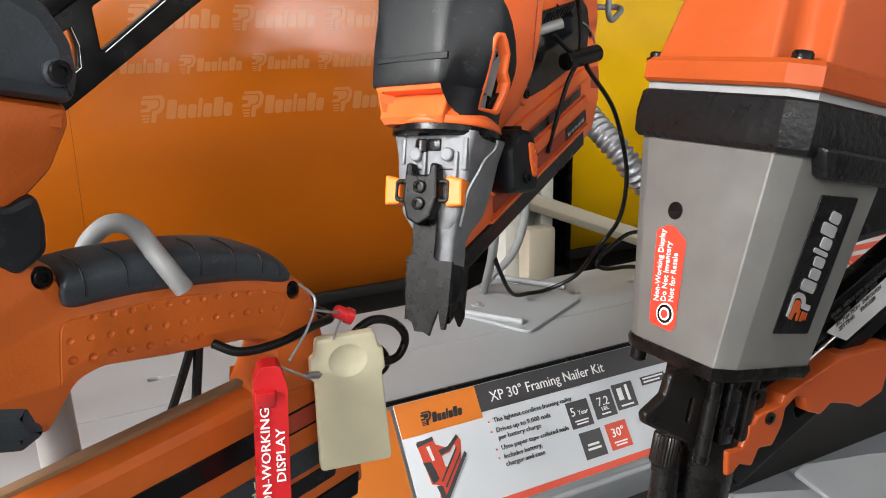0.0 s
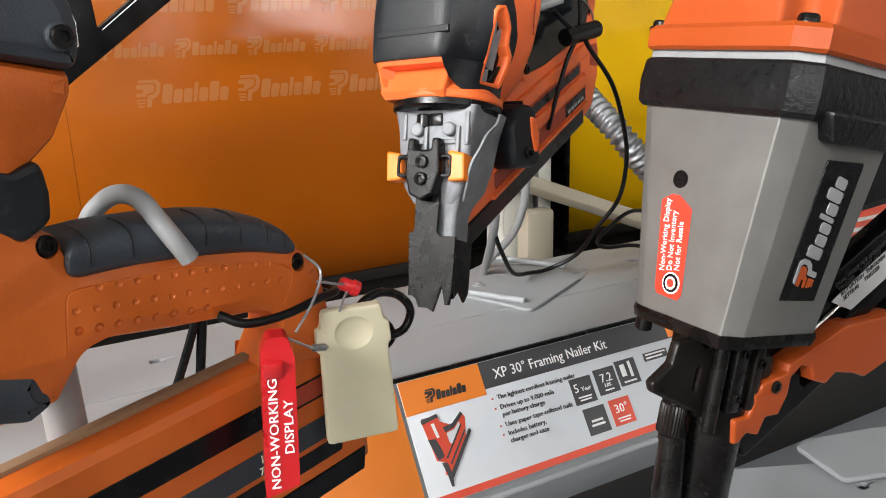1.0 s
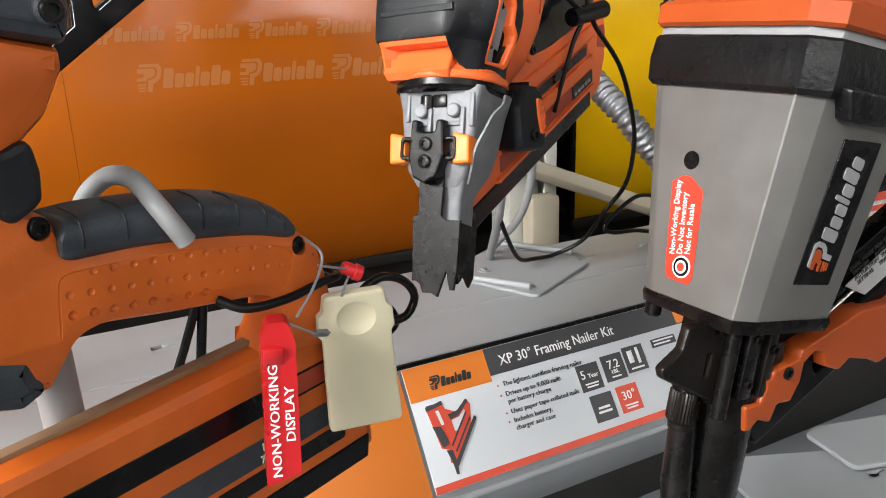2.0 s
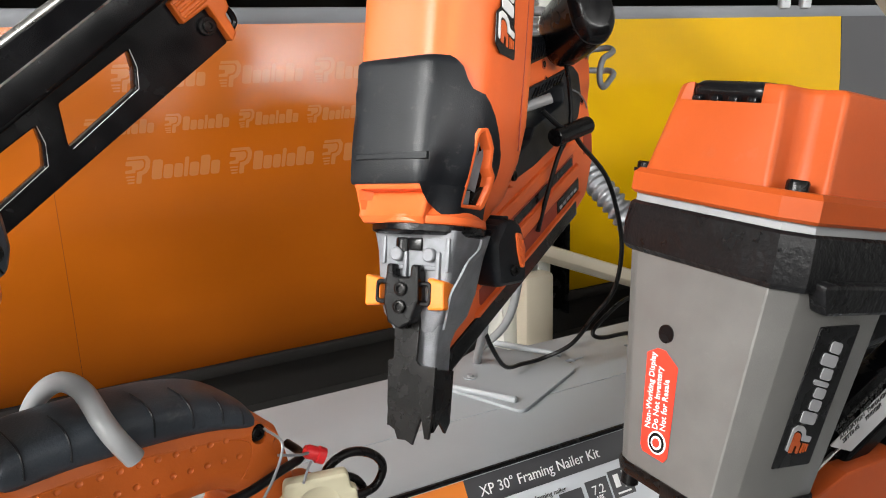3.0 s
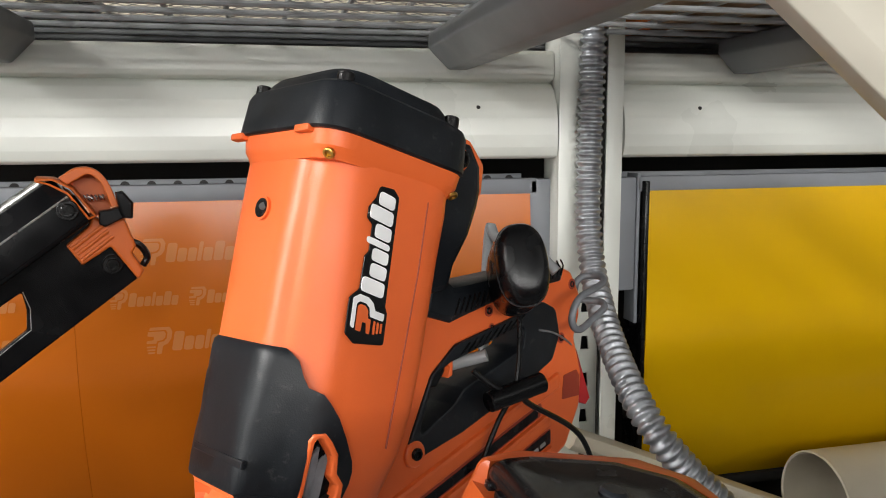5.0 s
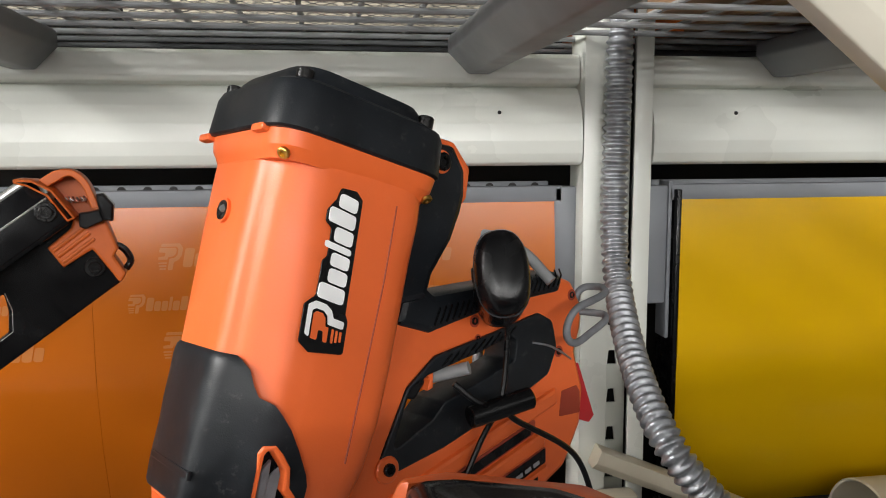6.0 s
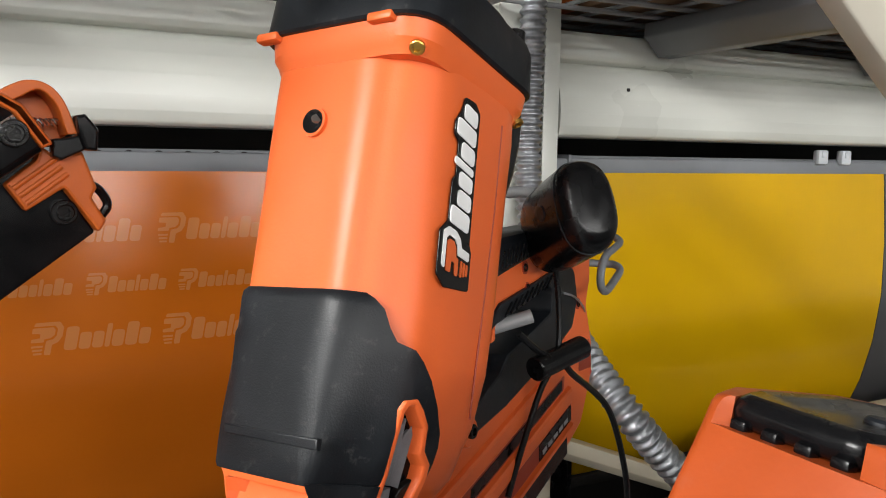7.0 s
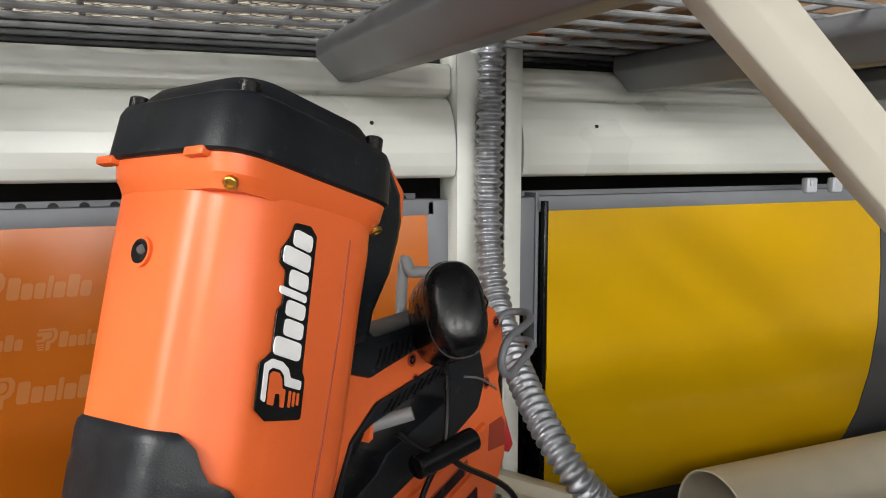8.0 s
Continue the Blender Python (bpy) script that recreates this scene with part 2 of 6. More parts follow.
def lettering(name, text, size, m, parent, at, turn, align="LEFT", depth=0.00025, stretch=1.0, spacing=1.0, label=""):
    cu = bpy.data.curves.new(name, "FONT")
    cu.body, cu.size, cu.extrude, cu.align_x = text, size, depth, align
    cu.space_character = spacing
    cu.resolution_u = 2
    ob = bpy.data.objects.new(name, cu)
    me = bpy.data.meshes.new_from_object(ob)
    bpy.data.objects.remove(ob)
    bpy.data.curves.remove(cu)
    me.transform(Matrix.Translation(at) @ turn @ Matrix.Diagonal((stretch, 1, 1, 1)))
    ob = new(name, finish(me, m))
    ob.parent = parent
    return tagged(ob, label)


def bars(spec, z, m, parent):
    """Flat bars (x, y, width, height) standing for unreadable lines, each a piece of its own."""
    for x, y, w, h in spec:
        part("print_bar", made(box, (x + w / 2, y + h / 2, z), (w, h, 0.0004)), m, parent)


def mark_outlines(h, slant=0.5):
    """The emblem and seven upright blocks of a brand mark, as plain shapes of height h from (0, 0)."""
    s = lambda x, y: (x * h + y * h * slant * 0.4, y * h)
    stem = [s(0.44, 0.0), s(0.62, 0.0), s(0.62, 0.30), s(0.78, 0.38), s(0.87, 0.55), s(0.87, 0.82), s(0.74, 1.0), s(0.08, 1.0), s(0.03, 0.89), s(0.63, 0.89), s(0.71, 0.79), s(0.71, 0.58), s(0.63, 0.47), s(0.44, 0.43)]
    bowl = [s(0.02, 0.84), s(0.58, 0.84), s(0.65, 0.76), s(0.65, 0.61), s(0.56, 0.52), s(0.38, 0.49), s(0.38, 0.40), s(0.03, 0.40), s(0.03, 0.50), s(0.26, 0.53), s(0.26, 0.66), s(0.02, 0.68)]
    teeth = [[s(0.06 + 0.04 * k, 0.30 - 0.11 * k), s(0.38, 0.30 - 0.11 * k), s(0.38, 0.24 - 0.11 * k), s(0.06 + 0.04 * k, 0.24 - 0.11 * k)] for k in range(3)]
    x, blocks = 0.96, []
    for w, low, high in ((0.36, 0.1, 0.82), (0.33, 0.1, 0.62), (0.31, 0.1, 0.62), (0.15, 0.1, 0.84), (0.34, 0.1, 0.62), (0.35, 0.1, 0.84), (0.33, 0.1, 0.62)):
        blocks.append([s(x, low), s(x + w, low), s(x + w, high), s(x, high)])
        x += w + 0.05
    return stem, [bowl] + teeth, blocks


def brand_mark(h, m, parent, place, depth=0.0005, m_emblem=None):
    """Emblem and blocks, each a piece of its own; place moves a mesh where it belongs."""
    stem, inner, blocks = mark_outlines(h)
    for o, r, piece, piece_m in [(stem, 0.05, "emblem", m)] + [(o, 0.03, "emblem_inlay", m_emblem or m) for o in inner] + [(o, 0.1, "mark_block", m) for o in blocks]:
        me = curve_mesh([fillet(o, h * r, 3)], depth, 0.00001)
        place(me)
        ob = new(piece, finish(me, piece_m))
        ob.parent = parent


# ---- the shelf bay ----
def panel_y(z):
    """How far back the bowed panels lie at the height z."""
    pts = ((0.085, 1.172), (0.10, 1.158), (0.13, 1.138), (0.18, 1.118), (0.25, 1.101), (0.33, 1.092), (0.42, 1.094), (0.50, 1.101), (0.55, 1.106))
    for (z0, y0), (z1, y1) in zip(pts, pts[1:]):
        if z <= z1:
            return y0 + (y1 - y0) * max(z - z0, 0) / (z1 - z0)
    return pts[-1][1]


def bowed_panel(name, x0, x1, m, label):
    bm = bmesh.new()
    zs = [0.088 + (0.527 - 0.088) * i / 28 for i in range(29)]
    rings = []
    for x in (x0, x1):
        rings.append([(x, panel_y(z), z) for z in zs] + [(x, panel_y(z) + 0.004, z) for z in reversed(zs)])
    loft(bm, rings)
    return tagged(part(name, bm, m), label, "wall panel", kind="structure")


panel_a = bowed_panel("wall_panel_1", -0.75, 0.1196, PANEL, "glossy orange bowed sheet panel with faint printed marks")
panel_b = bowed_panel("wall_panel_2", 0.120, 0.657, PANEL, "glossy orange bowed sheet panel with faint printed marks")
bowed_panel("wall_panel_3", 0.818, 1.426, YELLOW, "glossy yellow bowed sheet panel behind the tools")
bowed_panel("wall_panel_4", 1.428, 2.3, CHARCOAL, "charcoal bowed sheet panel at the bay's end")


def panel_mark(x, z, h, parent):
    def place(me):
        me.transform(FRONT)
        for v in me.vertices:
            v.co = (x + v.co.x, panel_y(z + v.co.z) - 0.0004 + v.co.y, z + v.co.z)
    brand_mark(h, PANEL_MARK, parent, place, 0.0004)


for row_z, row_h, start, step in ((0.456, 0.030, -0.63, 0.117), (0.408, 0.0215, -0.605, 0.0845), (0.354, 0.031, -0.625, 0.1165)):
    x = start
    while x < 0.65:
        if x + row_h * 3.9 < 0.1185:
            panel_mark(x, row_z, row_h, panel_a)
        elif x > 0.12 and x + row_h * 3.9 < 0.657:
            panel_mark(x, row_z, row_h, panel_b)
        x += step

# rails over the panels, with a row of dark discs for shaded holes
for i, (x0, x1) in enumerate(((-0.75, 0.668), (0.806, 2.3))):
    holes, x = [], x0 + 0.02
    bm = bmesh.new()
    box(bm, ((x0 + x1) / 2, 1.112, 0.536), (x1 - x0, 0.014, 0.02), 0.002)
    rail = tagged(part("panel_rail_%d" % (i + 1), bm, RAIL), "blue-grey steel rail along the panel tops", "rail", kind="structure")
    bm = bmesh.new()
    box(bm, ((x0 + x1) / 2, 1.17, 0.532), (x1 - x0, 0.004, 0.035), 0.0008)
    strip = part("hole_strip", bm, RAIL, rail)
    while x < min(x1, 0.66) and i == 0:
        part("hole_shade_disc", made(cyl, (x, 1.1685, 0.5425), (x, 1.1665, 0.5425), 0.0055, 12), DARK, strip)
        x += 0.03
# end brackets beside the upright
for x in (0.672, 0.79):
    bm = bmesh.new()
    box(bm, (x, 1.115, 0.47), (0.03, 0.02, 0.15), 0.003)
    box(bm, (x + 0.018, 1.12, 0.45), (0.005, 0.03, 0.2), 0.001)
    tagged(part("rail_bracket", bm, RAIL), "blue-grey steel bracket at the rail's end", "bracket", kind="structure")
bm = bmesh.new()
box(bm, (0.8155, 1.12, 0.31), (0.006, 0.05, 0.46), 0.001)
tagged(part("panel_edge_trim", bm, BLACK), "black edge trim of the yellow panel", "trim", kind="structure")

# back wall, strip and shelf by the panels, near-black for the shade there
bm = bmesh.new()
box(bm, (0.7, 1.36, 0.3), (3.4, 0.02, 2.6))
tagged(part("wall_north", bm, DARK), "back of the shelf bay, its deep shade put in the colour", "wall", kind="structure")
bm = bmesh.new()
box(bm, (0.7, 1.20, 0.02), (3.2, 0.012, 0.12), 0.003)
tagged(part("kick_shade", bm, DARK), "strip standing in for the shaded gap under the bowed panels", "strip", kind="structure")
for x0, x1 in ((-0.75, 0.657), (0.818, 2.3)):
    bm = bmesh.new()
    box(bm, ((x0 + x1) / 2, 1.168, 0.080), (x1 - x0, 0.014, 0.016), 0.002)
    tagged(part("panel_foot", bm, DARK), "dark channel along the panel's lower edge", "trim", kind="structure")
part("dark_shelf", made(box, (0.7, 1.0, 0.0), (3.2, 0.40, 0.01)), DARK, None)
tagged(bpy.data.objects["dark_shelf"], "lower shelf behind the display deck, coloured dark for shade", "shelf", kind="structure")


# upright post: a channel with two front flanges and a recessed web
def upright():
    post = thing("rack_post", "cream painted steel rack upright with punched web", "rack post", kind="structure")
    zc, h = 0.15, 2.3
    bm = bmesh.new()
    box(bm, (0.702, 1.081, zc), (0.034, 0.004, h), 0.001)
    box(bm, (0.687, 1.105, zc), (0.004, 0.05, h), 0.001)
    part("flange", bm, CREAM, post)
    bm = bmesh.new()
    box(bm, (0.759, 1.081, zc), (0.022, 0.004, h), 0.001)
    box(bm, (0.768, 1.105, zc), (0.004, 0.05, h), 0.001)
    part("flange", bm, CREAM, post)
    outl = [[(0.716, -1.0), (0.752, -1.0), (0.752, 1.3), (0.716, 1.3)]]
    z = -0.98
    while z < 1.25:
        outl.append([(0.728, z), (0.740, z), (0.738, z + 0.018), (0.730, z + 0.018)])
        z += 0.05
    slab("web", outl, 0.003, CREAM, post, at=(0, 1.103, 0), bevel=0.0003, face=FRONT)
    return post


upright()


# big rounded cross beams with a lip above
def beam(name, x0, x1):
    prof = [(1.11, 0.571), (1.090, 0.571), (1.082, 0.574), (1.0785, 0.585), (1.078, 0.600), (1.080, 0.620), (1.086, 0.640), (1.094, 0.654), (1.102, 0.6615), (1.110, 0.6640),
            (1.097, 0.667), (1.094, 0.673), (1.096, 0.697), (1.100, 0.702), (1.14, 0.702), (1.14, 0.571)]
    prof = fillet(prof, 0.004, 2)
    bm = bmesh.new()
    loft(bm, [[(x, p[0], p[1]) for p in prof] for x in (x0, x1)])
    return tagged(part(name, bm, CREAM, angle=30), "cream painted steel cross beam with a rounded face", "beam", kind="structure")


beam_a = beam("beam_1", -1.2, 0.6835)
beam_b = beam("beam_2", 0.7725, 2.4)
# bolt holes in the beams, their inner shade drawn as dark pegs
for x, holder in ((0.5835, beam_a), (0.8785, beam_b)):
    part("bolt_hole_shade", made(cyl, (x, 1.0885, 0.6335), (x, 1.0818, 0.6325), 0.0022, 10), DARK, holder)

# shelf above: wire decking, a perforated sheet, front-to-back channels and goods
decking = thing("wire_decking", "grey wire shelf decking under a perforated sheet", "wire shelf", kind="structure")
wire_mesh = part("wire", made(rod, [(-1.2, 0.57, 0.722), (2.4, 0.57, 0.722)], 0.0032, 8), GREY_ROD, decking).data
for k in range(1, 14):
    ob = new("wire", wire_mesh)
    ob.parent, ob.location = decking, (0, 0.055 * k, 0)
cross_mesh = part("cross_wire", made(rod, [(-1.2, 0.565, 0.7285), (-1.2, 1.3, 0.7285)], 0.003, 8), GREY_ROD, decking).data
for k in range(1, 60):
    ob = new("cross_wire", cross_mesh)
    ob.parent, ob.location = decking, (0.06 * k, 0, 0)
for cx in (0.068, 0.56, 0.94, 1.35, -0.4):
    prof = fillet([(-0.036, 0.031), (-0.036, 0.012), (-0.012, -0.012), (0.012, -0.012), (0.036, 0.012), (0.036, 0.031)], 0.006, 3)
    bm = bmesh.new()
    loft(bm, [[(cx + p[0], y, 0.6885 + p[1]) for p in prof] for y in (0.58, 1.087)])
    tagged(part("shelf_channel", bm, CHANNEL), "grey steel channel under the wire decking", "shelf support", group="channels under the decking", kind="structure")

# perforated sheet over the left bay: rows of staggered slots punched through it
verts, faces = [], []
px, py = 0.0175, 0.0122
for j in range(58):
    for i in range(62):
        cx, cy = -0.44 + px * i + (px / 2 if j % 2 else 0), 0.575 + py * j
        o = len(verts)
        for a in range(8):
            c, s = math.cos((a + 0.5) * math.tau / 8), math.sin((a + 0.5) * math.tau / 8)
            k = 1 / max(abs(c), abs(s))
            verts.append((cx + px / 2 * c * k, cy + py / 2 * s * k, 0.7335))
            verts.append((cx + 0.0062 * c, cy + 0.0038 * s, 0.7335))
        for a in range(8):
            b = (a + 1) % 8
            faces.append((o + 2 * a, o + 2 * b, o + 2 * b + 1, o + 2 * a + 1))
me = bpy.data.meshes.new("perforated_sheet")
me.from_pydata(verts, [], faces)
sheet = new("perforated_sheet", finish(me, MESH_GREY))
sheet.parent = decking
tagged(sheet, "dark punched steel sheet")

# stock lying on the wire decking
for x, y, w, d, h, m, lab in ((0.98, 1.06, 0.3, 0.46, 0.12, WOOD, "brown cardboard box lying on the wire shelf"), (1.34, 1.07, 0.34, 0.46, 0.1, WOOD, "brown cardboard box lying on the wire shelf"),
                              (0.775, 1.2, 0.12, 0.14, 0.14, ORANGE_OLD, "orange carton standing on the wire shelf"), (0.78, 0.95, 0.07, 0.2, 0.12, WOOD, "brown carton standing on the wire shelf"), (1.66, 1.07, 0.22, 0.46, 0.15, WOOD, "brown cardboard box lying on the wire shelf"),
                              # two boxes added behind the sheet so its slots look bright
                              (-0.15, 1.235, 0.5, 0.2, 0.3, TAN, "tan box added to brighten the slots of the perforated sheet"), (0.39, 1.235, 0.46, 0.2, 0.34, TAN, "tan box added to brighten the slots of the perforated sheet")):
    bm = bmesh.new()
    box(bm, (x, y, 0.735 + h / 2), (w, d, h), 0.003)
    tagged(part("carton", bm, m), lab, "carton", group="cartons on the upper shelf")


# diagonal struts
def strut(name, a, b, wide, deep, m, label):
    a, b = Vector(a), Vector(b)
    d = (b - a).normalized()
    up = Vector((0, -1, 0))
    side = d.cross(up).normalized()
    up = side.cross(d).normalized()
    prof = fillet([(-wide / 2, -deep / 2), (wide / 2, -deep / 2), (wide / 2, deep * 0.2), (wide * 0.12, deep / 2), (-wide / 2, deep / 2)], 0.003, 2)
    bm = bmesh.new()
    loft(bm, [[p + side * q[0] + up * q[1] for q in prof] for p in (a, b)])
    return tagged(part(name, bm, m), label, "brace", kind="structure")


strut("diagonal_brace", (0.5215, 0.68, 0.85), (1.425, 0.68, 0.155), 0.048, 0.03, BRACE, "cream painted diagonal steel brace of the rack")
strut("low_brace", (0.70, 1.062, 0.216), (1.17, 1.0, 0.03), 0.026, 0.034, TAN, "tan painted steel brace running down from the post")
bm = bmesh.new()
box(bm, (0.728, 1.06, 0.10), (0.05, 0.03, 0.14), 0.006)
tagged(part("post_foot", bm, TAN), "tan steel foot plate of the upright", "foot", kind="structure")

# deck of the display shelf, with a seam and keyholes
deck = thing("display_deck", "grey painted steel display shelf with keyhole slots", "shelf deck", kind="structure")


def keyhole(x, y, s=1.0):
    return fillet([(x - 0.004 * s, y - 0.0035 * s), (x + 0.004 * s, y - 0.0035 * s), (x + 0.006 * s, y - 0.0012 * s), (x + 0.016 * s, y - 0.0012 * s), (x + 0.016 * s, y + 0.0012 * s),
                   (x + 0.006 * s, y + 0.0012 * s), (x + 0.004 * s, y + 0.0035 * s), (x - 0.004 * s, y + 0.0035 * s)], 0.001, 2)


rear = [[(-0.9, 0.6835), (1.9, 0.6835), (1.9, 0.79), (-0.9, 0.79)]]
for kx in (-0.26, -0.17, 0.137, 0.232, 0.545, 0.62, 0.95, 1.03):
    rear.append(keyhole(kx, 0.734))
slab("rear_plate", rear, 0.004, GREY_PAINT, deck, at=(0, 0, 0.188), bevel=0.0008, face=FLAT)
slab("front_plate", [[(-0.9, 0.6085), (1.9, 0.6085), (1.9, 0.6828), (-0.9, 0.6828)]], 0.004, GREY_PAINT, deck, at=(0, 0, 0.188), bevel=0.0012, face=FLAT)
# dark plate added below the keyholes so that they look shaded
part("keyhole_shade", made(box, (0.5, 0.736, 0.1825), (2.8, 0.09, 0.003)), DARK, deck)
part("apron", made(box, (0.5, 0.788, 0.10), (2.8, 0.004, 0.17)), GREY_PAINT, deck)
# near-black colour stands in for the shade under the deck
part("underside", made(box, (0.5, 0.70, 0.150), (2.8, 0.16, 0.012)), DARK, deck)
part("edge_gasket", made(box, (0.5, 0.607, 0.1875), (2.8, 0.003, 0.003), 0.0004), BLACK, deck)

# lower ledge in front of it; top and riser coloured dark for shade
ledge = thing("lower_ledge", "steel ledge below the sign rail, shade put in its dark colour", "shelf deck", kind="structure")
part("ledge_top", made(box, (0.5, 0.42, 0.025), (2.8, 0.36, 0.01), 0.002), RAIL, ledge)
part("ledge_front", made(box, (0.5, 0.24, -0.1), (2.8, 0.012, 0.26), 0.002), GREY_PAINT, ledge)
part("riser", made(box, (0.5, 0.575, 0.06), (2.8, 0.006, 0.07), 0.001), DARK, ledge)
bm = bmesh.new()
box(bm, (0.5, 0.8, -0.5), (3.4, 1.1, 0.96))
tagged(part("base_cabinet", bm, CHARCOAL), "dark base of the shelf bay under the display", "cabinet", kind="structure")

# pale grey plate lying low beside the magazine
tray = thing("grey_base_plate", "pale grey steel base plate with a folded flap on the ledge", "base plate")
slab("plate", [fillet([(0.470, 0.30), (0.545, 0.5545), (0.640, 0.512), (0.86, 0.43), (0.86, 0.30)], 0.006), keyhole(0.640, 0.470)], 0.004, GREY_PAINT, tray, at=(0, 0, 0.055), bevel=0.001, face=FLAT)
slab("flap", [fillet([(0.622, 0.475), (0.634, 0.530), (0.652, 0.534), (0.722, 0.516), (0.86, 0.46), (0.86, 0.40)], 0.008), keyhole(0.700, 0.476, 1.3)], 0.005, GREY_PAINT, tray, at=(0, 0, 0.064), bevel=0.002, face=FLAT)
part("rubber_foot", made(box, (0.68, 0.40, 0.0415), (0.12, 0.06, 0.023), 0.002), BLACK, tray)

# the aisle around
for name, at, size, m, lab in (("floor", (0.5, -14.5, -1.02), (13, 33, 0.04), CONCRETE, "smooth grey store floor"), ("ceiling", (0.5, -14.5, 3.02), (13, 33, 0.04), WALL, "white store ceiling"),
                               ("wall_south", (0.5, -30.9, 1.0), (13, 0.04, 4.0), WALL, "pale wall across the store"), ("wall_east", (6.9, -14.5, 1.0), (0.04, 33, 4.0), WALL, "pale wall at the aisle's end"),
                               ("wall_west", (-5.9, -14.5, 1.0), (0.04, 33, 4.0), WALL, "pale wall at the aisle's end"),
                               # unseen partition, added to keep far lamp light off the lower bay
                               ("wall_aisle", (1.2, -1.75, -0.10), (6.4, 0.5, 1.82), WALL, "unseen low partition added to shade the lower part of the bay")):
    tagged(part(name, made(box, at, size), m), lab, name.split("_")[0], kind="structure")


# ---- flexible conduit along the post ----
def conduit():
    line = smooth_path([(0.722, 1.066, 0.95), (0.722, 1.066, 0.72), (0.719, 1.064, 0.60), (0.715, 1.056, 0.51), (0.711, 1.03, 0.44), (0.700, 0.97, 0.388), (0.692, 0.90, 0.345), (0.698, 0.85, 0.308), (0.727, 0.838, 0.270),
                        (0.762, 0.83, 0.233), (0.80, 0.825, 0.190), (0.85, 0.82, 0.12), (0.90, 0.82, 0.02)], 40)
    # equal steps along the line, the radius rising and falling once a turn
    pts, radii, run, step = [line[0]], [0.014], 0.0, 0.0017
    total = 0.0
    for a, b in zip(line, line[1:]):
        d = (b - a).length
        while run + d >= step:
            f = (step - run) / d
            a = a.lerp(b, f)
            d = (b - a).length
            run = 0.0
            total += step
            pts.append(a)
            radii.append(0.0142 + 0.0022 * math.sin(total / 0.0098 * math.tau))
        run += d
    bm = bmesh.new()
    rod(bm, pts, radii, 20)
    return tagged(part("flexible_conduit", bm, CONDUIT, angle=80), "galvanised flexible steel conduit hanging along the post", "conduit")


conduit()

# pale cylinder lying behind the deck
bm = bmesh.new()
prof_out = [(0, math.cos(k * math.tau / 48), math.sin(k * math.tau / 48)) for k in range(48)]
ring = lambda x, r: [(x, 1.03 + p[1] * r, 0.102 + p[2] * r) for p in prof_out]
loft(bm, [ring(1.045, 0.066), ring(1.043, 0.068), ring(1.045, 0.070), ring(1.9, 0.070)], caps=False)
loft(bm, [ring(1.045, 0.066), ring(1.6, 0.066)], caps=False)
tagged(part("cardboard_tube", bm, TAN), "tan tube lying in front of the yellow panel", "tube")


# red and white card lying on the deck
card = thing("striped_card", "red card with white stripes lying on the grey deck", "card")
slab("card_sheet", [fillet([(0.87, 0.640), (1.10, 0.640), (1.10, 0.735), (0.87, 0.735)], 0.003)], 0.003, SIGN_RED, card, at=(0, 0, 0.1925), bevel=0.0004, face=FLAT)
for k in range(2):
    part("white_stripe", made(box, (0.99, 0.672 + 0.028 * k, 0.1943), (0.20, 0.010, 0.0006)), WHITE, card)

# clear clips on the right rail
for x in (1.272, 1.325):
    bm = bmesh.new()
    box(bm, (x, 1.103, 0.552), (0.022, 0.012, 0.022), 0.003)
    box(bm, (x, 1.098, 0.556), (0.012, 0.006, 0.010), 0.002)
    tagged(part("rail_clip", bm, WHITE), "clear plastic clip on the panel rail", "clip", group="clips on the panel rail")

# ---- price sign on the sloping rail ----
def sign_frame(x0):
    """Local x along the shelf, y up the slope, z out of the card."""
    up = Vector((0, 0.56, 0.83)).normalized()
    out = Vector((1, 0, 0)).cross(up)
    m = Matrix((( 1, up.x, out.x, x0), (0, up.y, out.y, 0.606), (0, up.z, out.z, 0.1855), (0, 0, 0, 1)))
    return m


rail_sign = thing("sign_rail", "grey sloping sign rail along the deck's front", "sign rail", sign_frame(0.0), kind="structure")
part("rail_face", made(box, (-0.1475, -0.0465, -0.0035), (1.505, 0.098, 0.004), 0.001), GREY_PAINT, rail_sign)
part("rail_lip", made(rod, [(-0.9, -0.0965, -0.0015), (0.605, -0.0965, -0.0015)], 0.0028, 10), GREY_PAINT, rail_sign)
part("rail_return", made(box, (-0.1475, -0.1105, -0.0285), (1.505, 0.062, 0.004), 0.001, Matrix.Rotation(radians(62), 4, "X")), GREY_PAINT, rail_sign, "underside of the rail folded back")
part("orange_insert", made(box, (-0.31, -0.046, -0.0005), (1.18, 0.088, 0.0012), 0.0003), SIGN_ORANGE, rail_sign, "plain orange card insert")


